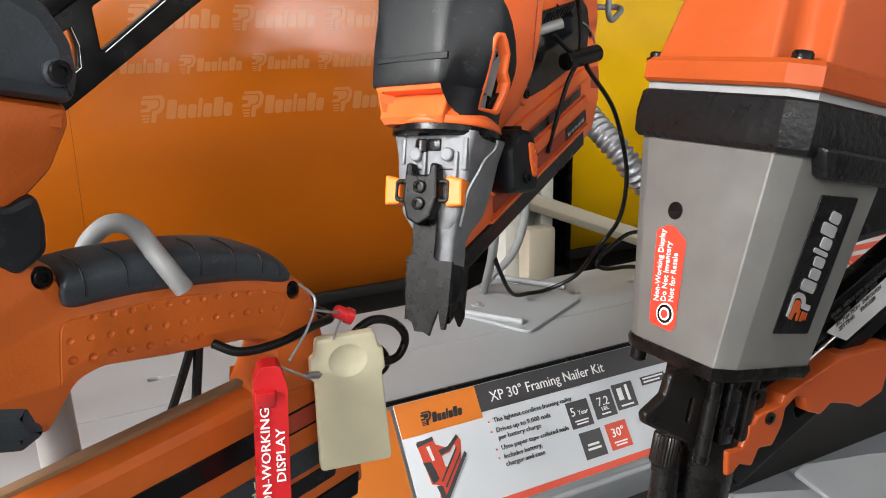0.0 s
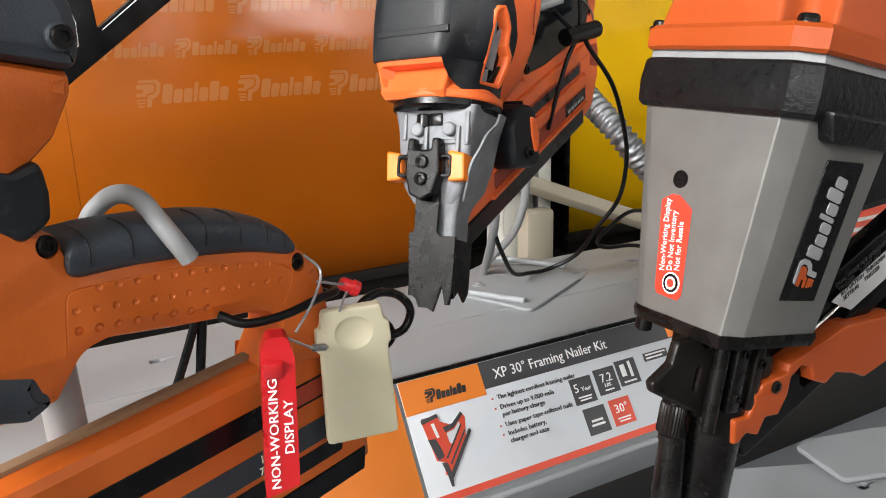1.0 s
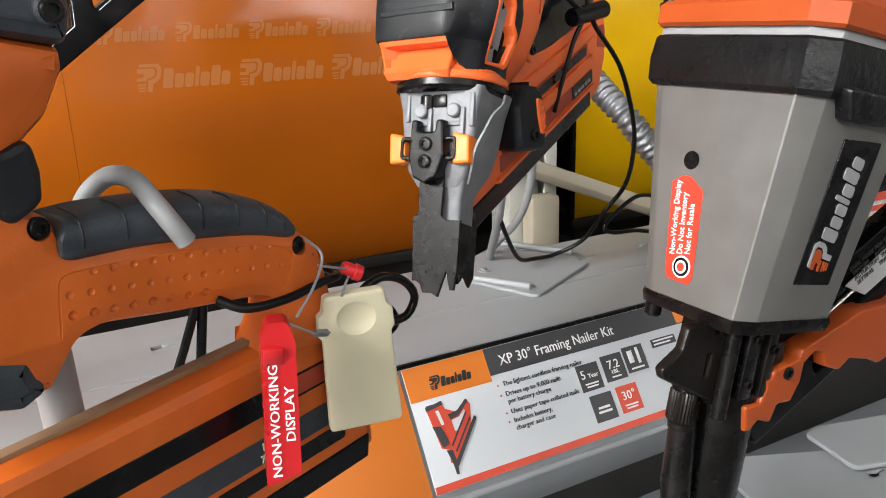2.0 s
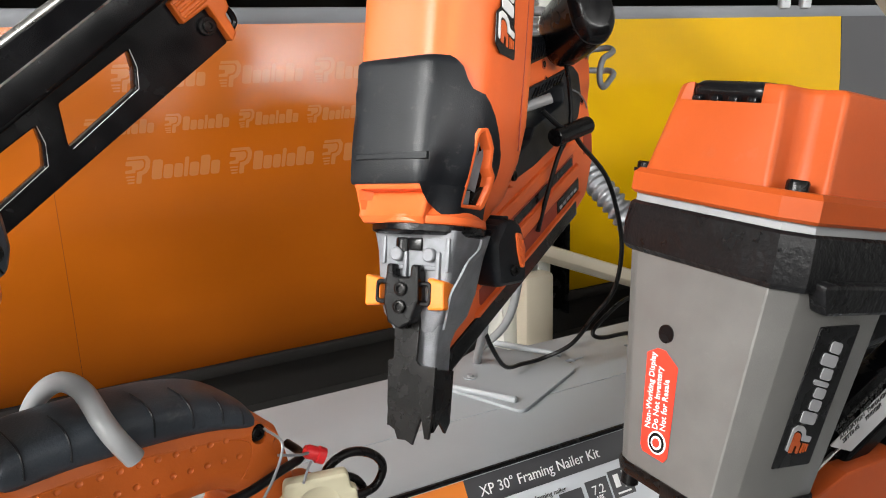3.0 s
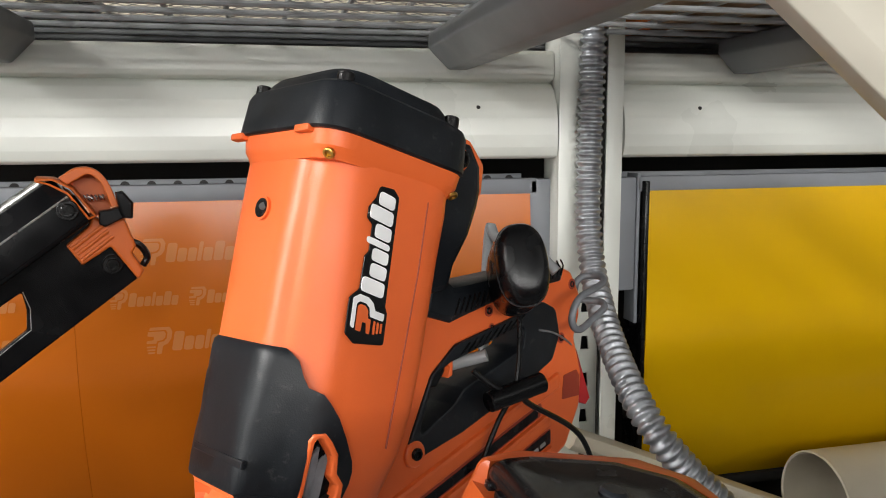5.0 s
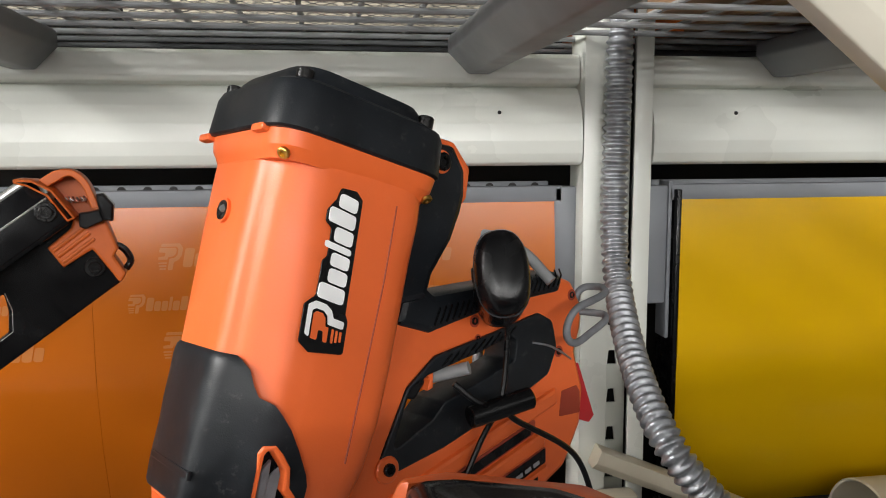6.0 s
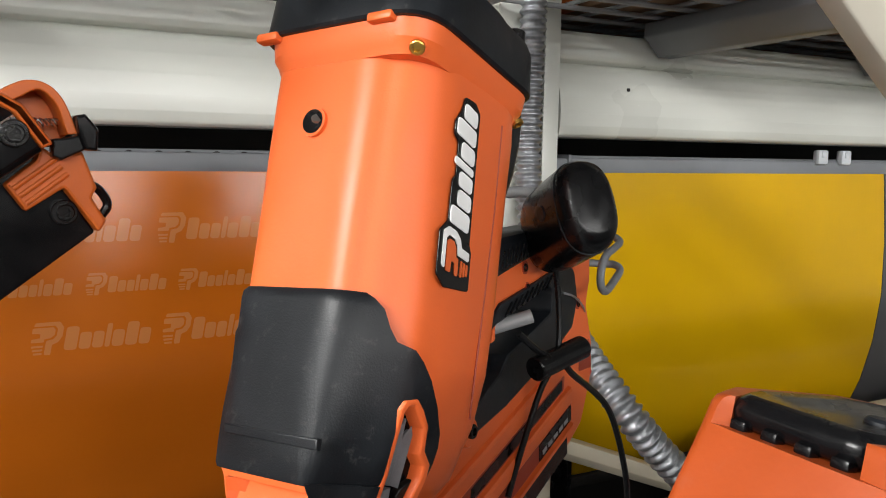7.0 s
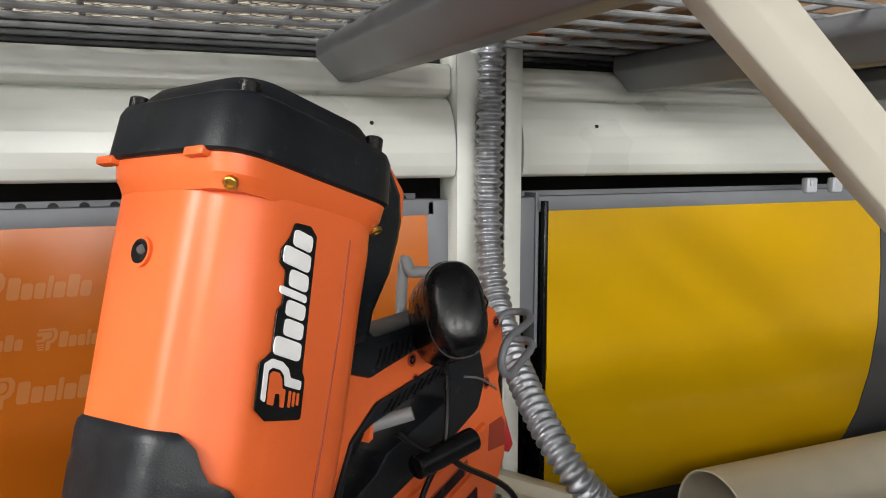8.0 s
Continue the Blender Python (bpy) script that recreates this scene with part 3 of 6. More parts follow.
def price_sign():
    s = thing("price_sign", "printed product sign card with an orange corner and charcoal title band", "sign", sign_frame(0.2825))
    part("card", made(box, (0.1575, -0.0445, 0.0010), (0.315, 0.089, 0.0016), 0.0003), WHITE, s)
    part("orange_corner", made(box, (0.0335, -0.0125, 0.0019), (0.067, 0.0245, 0.0006)), SIGN_ORANGE, s)
    part("title_band", made(box, (0.191, -0.0105, 0.0019), (0.248, 0.0205, 0.0006)), SIGN_DARK, s)
    part("red_stripe", made(box, (0.1575, -0.0862, 0.0019), (0.315, 0.0052, 0.0006)), SIGN_RED, s)
    flat = Matrix.Identity(4)
    lettering("title_text", "XP 30\u00b0 Framing Nailer Kit", 0.0112, PALE, s, (0.0775, -0.0150, 0.0024), flat, stretch=0.92)
    lines = ("The lightest cordless framing nailer", "Drives up to 9,000 nails", "per battery charge", "Uses paper tape collated nails", "Includes battery,", "charger and case")
    for i, t in enumerate(lines):
        y = -0.0305 - 0.0066 * i - (0.001 if i in (1, 3, 4) else 0)
        lettering("bullet_text", t, 0.0052, INK, s, (0.0745, y, 0.0021), flat)
        if i not in (2, 5):
            part("bullet", made(box, (0.0705, y + 0.0014, 0.002), (0.0012, 0.0012, 0.0004)), SIGN_RED, s)
    for x, y, m, big, sub in ((0.1405, -0.0525, SIGN_DARK, "5", "Year"), (0.1655, -0.0505, SIGN_DARK, "7.2", "LBS."), (0.1885, -0.0485, SIGN_DARK, "", ""), (0.1440, -0.0775, SIGN_DARK, "", ""), (0.1700, -0.0768, SIGN_RED, "30\u00b0", "")):
        tile = part("info_tile", made(box, (x + 0.0105, y + 0.0105, 0.0019), (0.021, 0.021, 0.0006)), m, s)
        if big:
            lettering("figure", big, 0.0098, PALE, tile, (x + (0.002 if sub == "Year" else 0.0105), y + 0.0098, 0.0024), flat, align="LEFT" if sub == "Year" else "CENTER")
        if sub == "Year":
            lettering("unit", sub, 0.0052, PALE, tile, (x + 0.0088, y + 0.0098, 0.0024), flat)
        elif sub:
            lettering("unit", sub, 0.0042, PALE, tile, (x + 0.0105, y + 0.0058, 0.0024), flat, align="CENTER")
        if big:
            bars([(x + 0.004, y + 0.0048, 0.013, 0.0012), (x + 0.005, y + 0.0025, 0.011, 0.0012)] if sub != "LBS." else [(x + 0.006, y + 0.0025, 0.009, 0.0012)], 0.0023, PALE, tile)
        elif m is SIGN_DARK and y > -0.06:
            part("pictogram", made(box, (x + 0.0065, y + 0.0125, 0.0023), (0.005, 0.010, 0.0004), 0.0001), PALE, tile)
            part("pictogram", made(box, (x + 0.0142, y + 0.0125, 0.0023), (0.0028, 0.013, 0.0004), 0.0001), PALE, tile)
            bars([(x + 0.004, y + 0.0022, 0.013, 0.0014)], 0.0023, PALE, tile)
        else:
            bars([(x + 0.005, y + 0.0095, 0.011, 0.0018), (x + 0.004, y + 0.0062, 0.013, 0.0018)], 0.0023, PALE, tile)
    grey_box = part("grey_box", made(box, (0.233, -0.031, 0.0019), (0.026, 0.007, 0.0006)), SIGN_DARK, s)
    bars([(0.222, -0.0300, 0.022, 0.0013), (0.222, -0.0328, 0.018, 0.0013)], 0.0023, PALE, grey_box)
    part("photo_patch", made(box, (0.268, -0.011, 0.0022), (0.03, 0.018, 0.0008)), SIGN_ORANGE, s)
    # printed picture of a nailer, flat like the card
    pic = part("printed_nailer", made(box, (0.016, -0.030, 0.0019), (0.012, 0.002, 0.0004)), SIGN_DARK, s)
    slab("printed_body", [[(0.0095, -0.031), (0.0225, -0.029), (0.0235, -0.034), (0.032, -0.0385), (0.042, -0.031), (0.044, -0.036), (0.040, -0.050), (0.020, -0.072), (0.0165, -0.071), (0.0185, -0.062), (0.013, -0.060)],
                          [(0.026, -0.043), (0.033, -0.042), (0.0385, -0.037), (0.0385, -0.041), (0.030, -0.0515), (0.0265, -0.051)]], 0.0005, SIGN_RED, pic, at=(0, 0, 0.0019), bevel=0.00005, r=0.0012, face=FLAT)
    slab("printed_grip", [[(0.0245, -0.0385), (0.0325, -0.0375), (0.0415, -0.0310), (0.0425, -0.0335), (0.0330, -0.0405), (0.0255, -0.0425)]], 0.0005, SIGN_DARK, pic, at=(0, 0, 0.0023), bevel=0.00005, face=FLAT)
    slab("printed_guard", [[(0.0105, -0.0440), (0.0165, -0.0450), (0.0185, -0.0515), (0.0195, -0.0580), (0.0140, -0.0590)]], 0.0005, SIGN_DARK, pic, at=(0, 0, 0.0023), bevel=0.00005, face=FLAT)
    slab("printed_cap", [[(0.0090, -0.0300), (0.0225, -0.0280), (0.0228, -0.0308), (0.0094, -0.0330)]], 0.0005, SIGN_DARK, pic, at=(0, 0, 0.0023), bevel=0.00005, face=FLAT)
    slab("printed_mark", [[(0.0160, -0.0340), (0.0185, -0.0340), (0.0200, -0.0445), (0.0178, -0.0448)]], 0.0004, PALE, pic, at=(0, 0, 0.0023), bevel=0.00005, face=FLAT)
    for k in (0.0, 0.0045):
        slab("printed_groove", [[(0.0225 - k * 0.4, -0.0640 + k), (0.0405 - k * 0.4, -0.0440 + k), (0.0412 - k * 0.4, -0.0450 + k), (0.0232 - k * 0.4, -0.0652 + k)]], 0.0004, SIGN_DARK, pic, at=(0, 0, 0.0023), bevel=0.00005, face=FLAT)
    slab("printed_shadow", [[(0.0125, -0.0505), (0.0185, -0.0515), (0.0195, -0.058), (0.0145, -0.060)]], 0.0005, SIGN_DARK, pic, at=(0, 0, 0.0024), bevel=0.00005, face=FLAT)
    slab("printed_rail", [[(0.020, -0.0715), (0.0445, -0.044), (0.0455, -0.0465), (0.0215, -0.0745)]], 0.0005, SIGN_DARK, pic, at=(0, 0, 0.0024), bevel=0.00005, face=FLAT)
    slab("printed_nose", [[(0.0160, -0.062), (0.0205, -0.063), (0.0215, -0.072), (0.0205, -0.080), (0.0185, -0.0795), (0.0180, -0.071)]], 0.0005, SIGN_DARK, pic, at=(0, 0, 0.0022), bevel=0.00005, face=FLAT)
    emblem = Matrix.Translation((0.0165, -0.0195, 0.0023))
    brand_mark(0.0100, INK, s, lambda me: me.transform(emblem))
    return s


price_sign()


# ---- tools ----
def tool_pose(x, y, z, yaw, pitch, lean=0.0):
    """Local x to the tool's right, y from its front to its handle, z up along the drive."""
    return Matrix.Translation((x, y, z)) @ Matrix.Rotation(radians(yaw - 90), 4, "Z") @ Matrix.Rotation(radians(-pitch), 4, "X") @ Matrix.Rotation(radians(lean), 4, "Y")


def section(hx, y0, y1, front, back, z, n=5):
    """A rounded rectangle: half width, front and back, corner radii."""
    pts = [Vector((p.x, p.y)) for p in fillet([(hx, y0), (hx, y1), (-hx, y1), (-hx, y0)], [front, back, back, front], n)]
    return [(p.x, p.y, z) for p in pts]


def framing_nailer():
    t = thing("framing_nailer", "orange and black cordless framing nailer hung nose down", "nail gun", tool_pose(0.383, 0.6515, 0.612, 31, 17, -4))
    # housing: squared under the cap, its front swept round to the right further down
    even = [(-0.0420, -0.020), (-0.0415, -0.030), (-0.0375, -0.040), (-0.028, -0.0435), (0.000, -0.0438), (0.016, -0.0434), (0.029, -0.0395), (0.0390, -0.030), (0.0435, -0.018), (0.0442, 0.0)]
    swept = [(-0.0378, -0.020), (-0.0378, -0.030), (-0.0368, -0.0372), (-0.0320, -0.0405), (0.000, -0.0415), (0.0150, -0.0415), (0.0240, -0.0365), (0.0325, -0.0265), (0.0402, -0.0160), (0.0440, -0.002)]
    def front_line(f, grow, flute=0.0):
        pts = [Vector(a).lerp(Vector(b), f) for a, b in zip(even, swept)]
        pts = smooth_path([p + p.normalized() * grow for p in pts], 6)
        # a shallow hollow runs down the front right corner
        return [p - p.normalized() * flute * math.exp(-((k - 35.2) / 2.6) ** 2) for k, p in enumerate(pts)]
    def drawn_in(x, z):
        """The right side narrows towards the nose."""
        w = max(0.0, min(1.0, (x - 0.010) / 0.026))
        pull = 0.15 * max(0.0, min(0.03, -0.165 - z)) + 0.36 * max(0.0, min(0.0385, -0.195 - z))
        return x - pull * w * w * (3 - 2 * w)
    def shell(z, f, grow, y1, b, dent=0.0):
        flute = 0.0016 * max(0.0, min(1.0, (z + 0.175) / 0.03))
        left = -0.042 + 0.0042 * f
        back = fillet([(0.0444 + grow, 0.012), (0.0444 + grow, y1), (left - grow, y1), (left - grow, 0.0)], [0, b, b, 0], 5)
        inside = lambda p: 1.0 if p.y < -0.024 and -0.0310 < p.x < 0.0235 else 0.0
        return [(drawn_in(p.x, z), p.y + dent * inside(p), z) for p in front_line(f, grow, flute) + back]
    bm = bmesh.new()
    # below the guard a thin arch stands over a scooped mouth
    loft(bm, [shell(*r) for r in ((-0.244, 1, -0.0070, 0.034, 0.024), (-0.2400, 1, -0.0040, 0.037, 0.024, 0.0), (-0.236, 1, -0.0042, 0.041, 0.024, 0.0020), (-0.230, 1, -0.0026, 0.044, 0.024, 0.0055), (-0.2242, 1, -0.0012, 0.048, 0.022, 0.0095), (-0.2235, 1, -0.0010, 0.048, 0.022, 0.0), (-0.2195, 1, 0.0010, 0.048, 0.022), (-0.205, 1, 0, 0.050, 0.022), (-0.195, 1, 0, 0.051, 0.022), (-0.17, 1, 0, 0.053, 0.022),
                              (-0.14, 0.9, 0, 0.054, 0.022), (-0.11, 0.65, 0, 0.054, 0.022), (-0.08, 0.35, 0, 0.054, 0.022), (-0.055, 0.12, -0.0003, 0.055, 0.02), (-0.035, 0, -0.0008, 0.054, 0.02))])
    housing = part("housing", bm, ORANGE, t, angle=50)
    # seam along the right side
    part("side_seam", made(rod, [(0.0440, 0.030, -0.050), (0.0444, 0.0305, -0.092), (0.0444, 0.0295, -0.13), (0.0443, 0.0275, -0.19)], 0.0005, 6), ORANGE_SHADE, housing)
    # flange under the cap, with tabs and brass screws
    bm = bmesh.new()
    loft(bm, [section(hx, y0, y1, f, 0.02, z, 7) for hx, y0, y1, f, z in ((0.0426, -0.0434, 0.056, 0.018, -0.0430), (0.0438, -0.0450, 0.0575, 0.019, -0.0395), (0.0455, -0.0468, 0.0590, 0.020, -0.0365), (0.0466, -0.0482, 0.0600, 0.021, -0.0285))])
    flange = part("flange", bm, ORANGE, t, angle=22)
    for x in (-0.0385, 0.0255):
        part("tab", made(box, (x, -0.0485, -0.0288), (0.013, 0.006, 0.0042), 0.0013), ORANGE, flange)
    for x, y, z, axis in ((0.0392, -0.0400, -0.0395, (0.35, -0.60, -0.72)), (0.0395, 0.0520, -0.0392, (0.5, 0.2, -0.8))):
        socket_screw(flange, (x + axis[0] * 0.0008, y + axis[1] * 0.0008, z + axis[2] * 0.0008), axis, 0.0034, 0.0022, BRASS, "brass_screw")
    # cap: drawn in a little, then a soft shoulder and a raised middle
    bm = bmesh.new()
    loft(bm, [section(hx, y0, y1, f, 0.022, z, 7) for hx, y0, y1, f, z in ((0.0478, -0.0498, 0.0603, 0.021, -0.0284), (0.0492, -0.0510, 0.0610, 0.022, -0.0272), (0.0486, -0.0496, 0.0595, 0.022, -0.0065), (0.0472, -0.0480, 0.0580, 0.021, -0.0026), (0.0435, -0.0440, 0.0535, 0.019, -0.0002), (0.0400, -0.0405, 0.0510, 0.018, 0.0002))])
    loft(bm, [section(hx, y0, y1, 0.018, 0.018, z, 6) for hx, y0, y1, z in ((0.0425, -0.0420, 0.048, -0.002), (0.0405, -0.0400, 0.046, 0.0045), (0.0380, -0.0370, 0.043, 0.0085), (0.031, -0.028, 0.035, 0.0110))])
    cap = part("cap", bm, RUBBER, t, "matte black end cap", angle=24)
    for x, y in ((0.0360, -0.0360), (-0.0385, -0.0385), (0.0405, 0.0415), (-0.0405, 0.0405)):
        part("cap_bolt", made(cyl, (x, y, -0.006), (x, y, 0.0052), 0.0048, 14, 0.0008), OXIDE, cap)
    # rubber guard wrapped round the front
    def wrap(z, back, off, start=0.0):
        f = min(1.0, max(0.0, (-0.05 - z) / 0.1))
        ring = []
        for grow in (off, -0.004):
            src = front_line(f, grow) + [Vector((0.0444 + grow, 0.012))]
            line = []
            for a, b in zip(src, src[1:]):
                if a.x > 0 and a.y > back:
                    break
                line.append(a)
                if b.x > 0 and b.y > back:
                    line.append(a.lerp(b, (back - a.y) / (b.y - a.y)))
                    break
            run = [0.0]
            for a, b in zip(line, line[1:]):
                run.append(run[-1] + (b - a).length)
            pts = []
            for k in range(28):
                s, m = run[-1] * (start + (1 - start) * k / 27), 0
                while m < len(run) - 2 and run[m + 1] < s:
                    m += 1
                pts.append(line[m].lerp(line[m + 1], (s - run[m]) / (run[m + 1] - run[m])))
            ring += pts if grow == off else pts[::-1]
        return [(drawn_in(p.x, z), p.y, z) for p in ring]
    bm = bmesh.new()
    loft(bm, [wrap(z, b, o) for z, b, o in ((-0.2205, 0.0104, 0.0022), (-0.2185, 0.0108, 0.003), (-0.210, 0.0108, 0.0034), (-0.203, 0.0095, 0.0034), (-0.1967, 0.0062, 0.0034), (-0.185, -0.0015, 0.0034), (-0.1747, -0.0085, 0.0034), (-0.168, -0.0145, 0.0032), (-0.1635, -0.0190, 0.0032), (-0.1611, -0.0258, 0.0032), (-0.156, -0.0285, 0.0031), (-0.1485, -0.0312, 0.0030), (-0.1448, -0.0345, 0.0024), (-0.1428, -0.0362, 0.0010))])
    guard = part("front_guard", bm, RUBBER, t, "matte black rubber front guard", angle=50)
    bm = bmesh.new()
    loft(bm, [wrap(z, b, o, a) for z, b, o, a in ((-0.2195, 0.0106, 0.0034, 0.53), (-0.2225, 0.0104, 0.0034, 0.555), (-0.2265, 0.0102, 0.0036, 0.60), (-0.2310, 0.0100, 0.0042, 0.66), (-0.2350, 0.0098, 0.0048, 0.71), (-0.2372, 0.0097, 0.0050, 0.735), (-0.2380, 0.0095, 0.0042, 0.74))])
    foot = part("guard_foot", bm, RUBBER, t, angle=50)
    # the front face and the vent's face, each turned about the upright
    face_turn, face_at = Matrix.Rotation(radians(-2.7), 4, "Z") @ Matrix.Diagonal((1.174, 1, 1, 1)), Vector((-0.0350, -0.0402, 0))
    vent_turn, vent_at = Matrix(((1, 0.301, 0.336, 0), (0, 1, 0, 0), (0, 0, 1, 0), (0, 0, 0, 1))), Vector((0.1078, 0, 0))
    sunk = lambda turn, d, at: at + turn @ (Vector((0, d, 0)) if turn is face_turn else Vector((-d, 0, 0)))
    slab("ridge", [[(0.0009, -0.2022), (0.0468, -0.2018), (0.0470, -0.2062), (0.0012, -0.2062)]], 0.003, RUBBER, guard, at=sunk(face_turn, -0.0022, face_at), turn=face_turn, bevel=0.0007, face=FRONT)
    part("base_ring", made(rod, [(-0.0022, -0.001, z) for z in (-0.2330, -0.2376, -0.2386, -0.2425, -0.2440)], [0.0310, 0.0340, 0.0362, 0.0368, 0.0358], 48), ORANGE, t, angle=30)
    # side vent
    rim = [(-0.0209, -0.1877), (-0.0197, -0.1841), (-0.0140, -0.1829), (-0.0091, -0.1870), (-0.0034, -0.1936), (-0.0001, -0.2041), (0.0056, -0.2099), (0.0071, -0.2172), (0.0058, -0.2299), (0.0040, -0.2318), (-0.0150, -0.2322), (-0.0165, -0.2142)]
    hole = [(-0.0180, -0.1886), (-0.0173, -0.1862), (-0.0145, -0.1858), (-0.0058, -0.1948), (-0.0033, -0.2033), (-0.0027, -0.2059), (0.0024, -0.2107), (0.0034, -0.2160), (0.0016, -0.2290), (-0.0126, -0.2297), (-0.0138, -0.2153)]
    cutter = slab("cutter", [rim], 0.024, ORANGE, None, at=sunk(vent_turn, -0.0015, vent_at), turn=vent_turn, bevel=0.0002, r=0.0012)
    cutter.matrix_world = t.matrix_world
    bpy.context.view_layer.update()
    for ob in (housing, guard, foot):
        blade = cutter.copy()
        scene.collection.objects.link(blade)
        carve(ob, blade)
    bpy.data.objects.remove(cutter)
    slab("vent_back", [rim], 0.004, BLACK, t, at=sunk(vent_turn, 0.0080, vent_at), turn=vent_turn, bevel=0.0005, r=0.001)
    vent = slab("vent_frame", [rim, hole], 0.0105, ORANGE, t, at=sunk(vent_turn, 0.0042, vent_at), turn=vent_turn, bevel=0.0009, r=0.0012)
    for y in (0.0, 0.0046):
        slab("vent_blade", [[(y - 0.0117, -0.1913 - y), (y - 0.0101, -0.1986), (y - 0.0068, -0.2200), (y - 0.0107, -0.2190), (y - 0.0142, -0.2001), (y - 0.0142, -0.1964 - y)]], 0.005, CAST, vent, at=sunk(vent_turn, 0.0055 + y * 0.2, vent_at), turn=vent_turn, bevel=0.0008)
    slab("vent_tongue", [[(-0.0105, -0.2215), (-0.0069, -0.2205), (-0.0045, -0.2296), (-0.0132, -0.2299), (-0.0128, -0.2273)]], 0.005, CAST, vent, at=sunk(vent_turn, 0.0045, vent_at), turn=vent_turn, bevel=0.0006)
    slab("vent_block", [[(-0.0018, -0.2216), (0.0028, -0.2170), (0.0018, -0.2294), (-0.0030, -0.2296)]], 0.005, BRONZE_DARK, vent, at=sunk(vent_turn, 0.0048, vent_at), turn=vent_turn, bevel=0.0006)
    # sight hole
    part("hole_rim", made(cyl, (-0.0083, -0.0425, -0.070), (-0.0083, -0.0448, -0.070), 0.0068, 20), ORANGE, t)
    part("sight_hole", made(cyl, (-0.0083, -0.0436, -0.070), (-0.0083, -0.0452, -0.070), 0.0055, 20), BLACK, t)
    part("hole_pin", made(cyl, (-0.0060, -0.0449, -0.0695), (-0.0055, -0.0458, -0.069), 0.0024, 10), STEEL, t)
    # brand mark on the right side
    up = Vector((0, -0.045, 1)).normalized()
    fwd = Vector((0, -1, -0.045)).normalized()
    base = Vector((0.0447, 0.0105, -0.1315))
    mk = Matrix(((0, 0, 1, base.x), (up.y, fwd.y, 0, base.y), (up.z, fwd.z, 0, base.z), (0, 0, 0, 1)))
    plate = slab("mark_plate", [[(-0.003, -0.002), (0.0145, -0.002), (0.018, 0.0000), (0.0785, 0.0000), (0.0825, 0.0045), (0.0825, 0.0140), (0.076, 0.0160), (0.0700, 0.0205), (0.0640, 0.0205), (0.0610, 0.0165), (0.0465, 0.0165), (0.044, 0.0190), (0.026, 0.0195), (0.021, 0.0255), (0.002, 0.0255), (-0.003, 0.019)]], 0.0008, BLACK, t, bevel=0.0002, r=0.002, face=mk, label="black plate with a pale plain brand mark")
    brand_mark(0.0225, PALE, plate, lambda me: me.transform(mk @ Matrix.Translation((0, 0.0005, 0.0007))), m_emblem=ORANGE)
    # handle and magazine frame with the grip loop
    loop = [(0.0815, -0.1885), (0.087, -0.150), (0.100, -0.1400), (0.141, -0.1205), (0.166, -0.1065), (0.172, -0.1085), (0.1735, -0.1225), (0.150, -0.1365), (0.116, -0.1555), (0.109, -0.1665)]
    loop_r = [0.003, 0.005, 0.006, 0.02, 0.004, 0.004, 0.004, 0.012, 0.006, 0.006]
    frame_out = [(0.040, -0.088), (0.088, -0.095), (0.206, -0.0575), (0.221, -0.058), (0.237, -0.073), (0.2405, -0.090), (0.2375, -0.108), (0.254, -0.134), (0.257, -0.160), (0.246, -0.192), (0.228, -0.206),
                 (0.000, -0.339), (-0.008, -0.338), (-0.009, -0.322), (0.012, -0.300), (0.020, -0.262), (0.042, -0.235), (0.045, -0.150)]
    frame_r = [0, 0, 0.004, 0.008, 0.01, 0.01, 0.006, 0.012, 0.012, 0.012, 0.006, 0.003, 0.003, 0.004, 0.006, 0.006, 0, 0]
    lining_out = [(0.070, -0.209), (0.084, -0.150), (0.102, -0.128), (0.150, -0.106), (0.190, -0.0865), (0.206, -0.0895), (0.2155, -0.108), (0.211, -0.128), (0.178, -0.1515), (0.122, -0.1845)]
    slab("handle_frame", [fillet(frame_out, frame_r), fillet([(0.140 + (y - 0.140) * 0.95, -0.142 + (z + 0.142) * 0.93) for y, z in lining_out], 0.008)], 0.028, ORANGE, t, bevel=0.0032, angle=50)
    slab("loop_lining", [fillet(lining_out, 0.008), fillet(loop, loop_r)], 0.031, RUBBER, t, bevel=0.0015, label="black rubber loop lining")
    for k in range(9):
        f = k / 8
        bm = bmesh.new()
        a = Vector((0, 0.112 + 0.054 * f, -0.1285 + 0.026 * f))
        rod(bm, [a + Vector((0.0158, -0.004, -0.006)), a + Vector((0.0158, 0.003, 0.0035))], 0.0007, 6)
        part("grip_ridge", bm, BLACK, t)
    grip = slab("grip", [fillet([(0.066, -0.114), (0.070, -0.080), (0.092, -0.0905), (0.203, -0.0545), (0.2095, -0.060), (0.2075, -0.069), (0.150, -0.0885), (0.110, -0.1075), (0.094, -0.1155)], 0.004)], 0.034, RUBBER, t, bevel=0.005, label="ribbed black rubber grip")
    for k in range(24):
        f = k / 23
        bm = bmesh.new()
        a = Vector((0, 0.094 + 0.108 * f, -0.1085 + 0.045 * f))
        ln = 0.014 - 0.004 * f
        rod(bm, [a + Vector((0.0172, 0.001, -0.001)), a + Vector((0.0172, 0.003, ln * 0.7)), a + Vector((0.013, 0.0045, ln * 0.95 + 0.002))], 0.0007, 5)
        part("rib", bm, BLACK, grip)
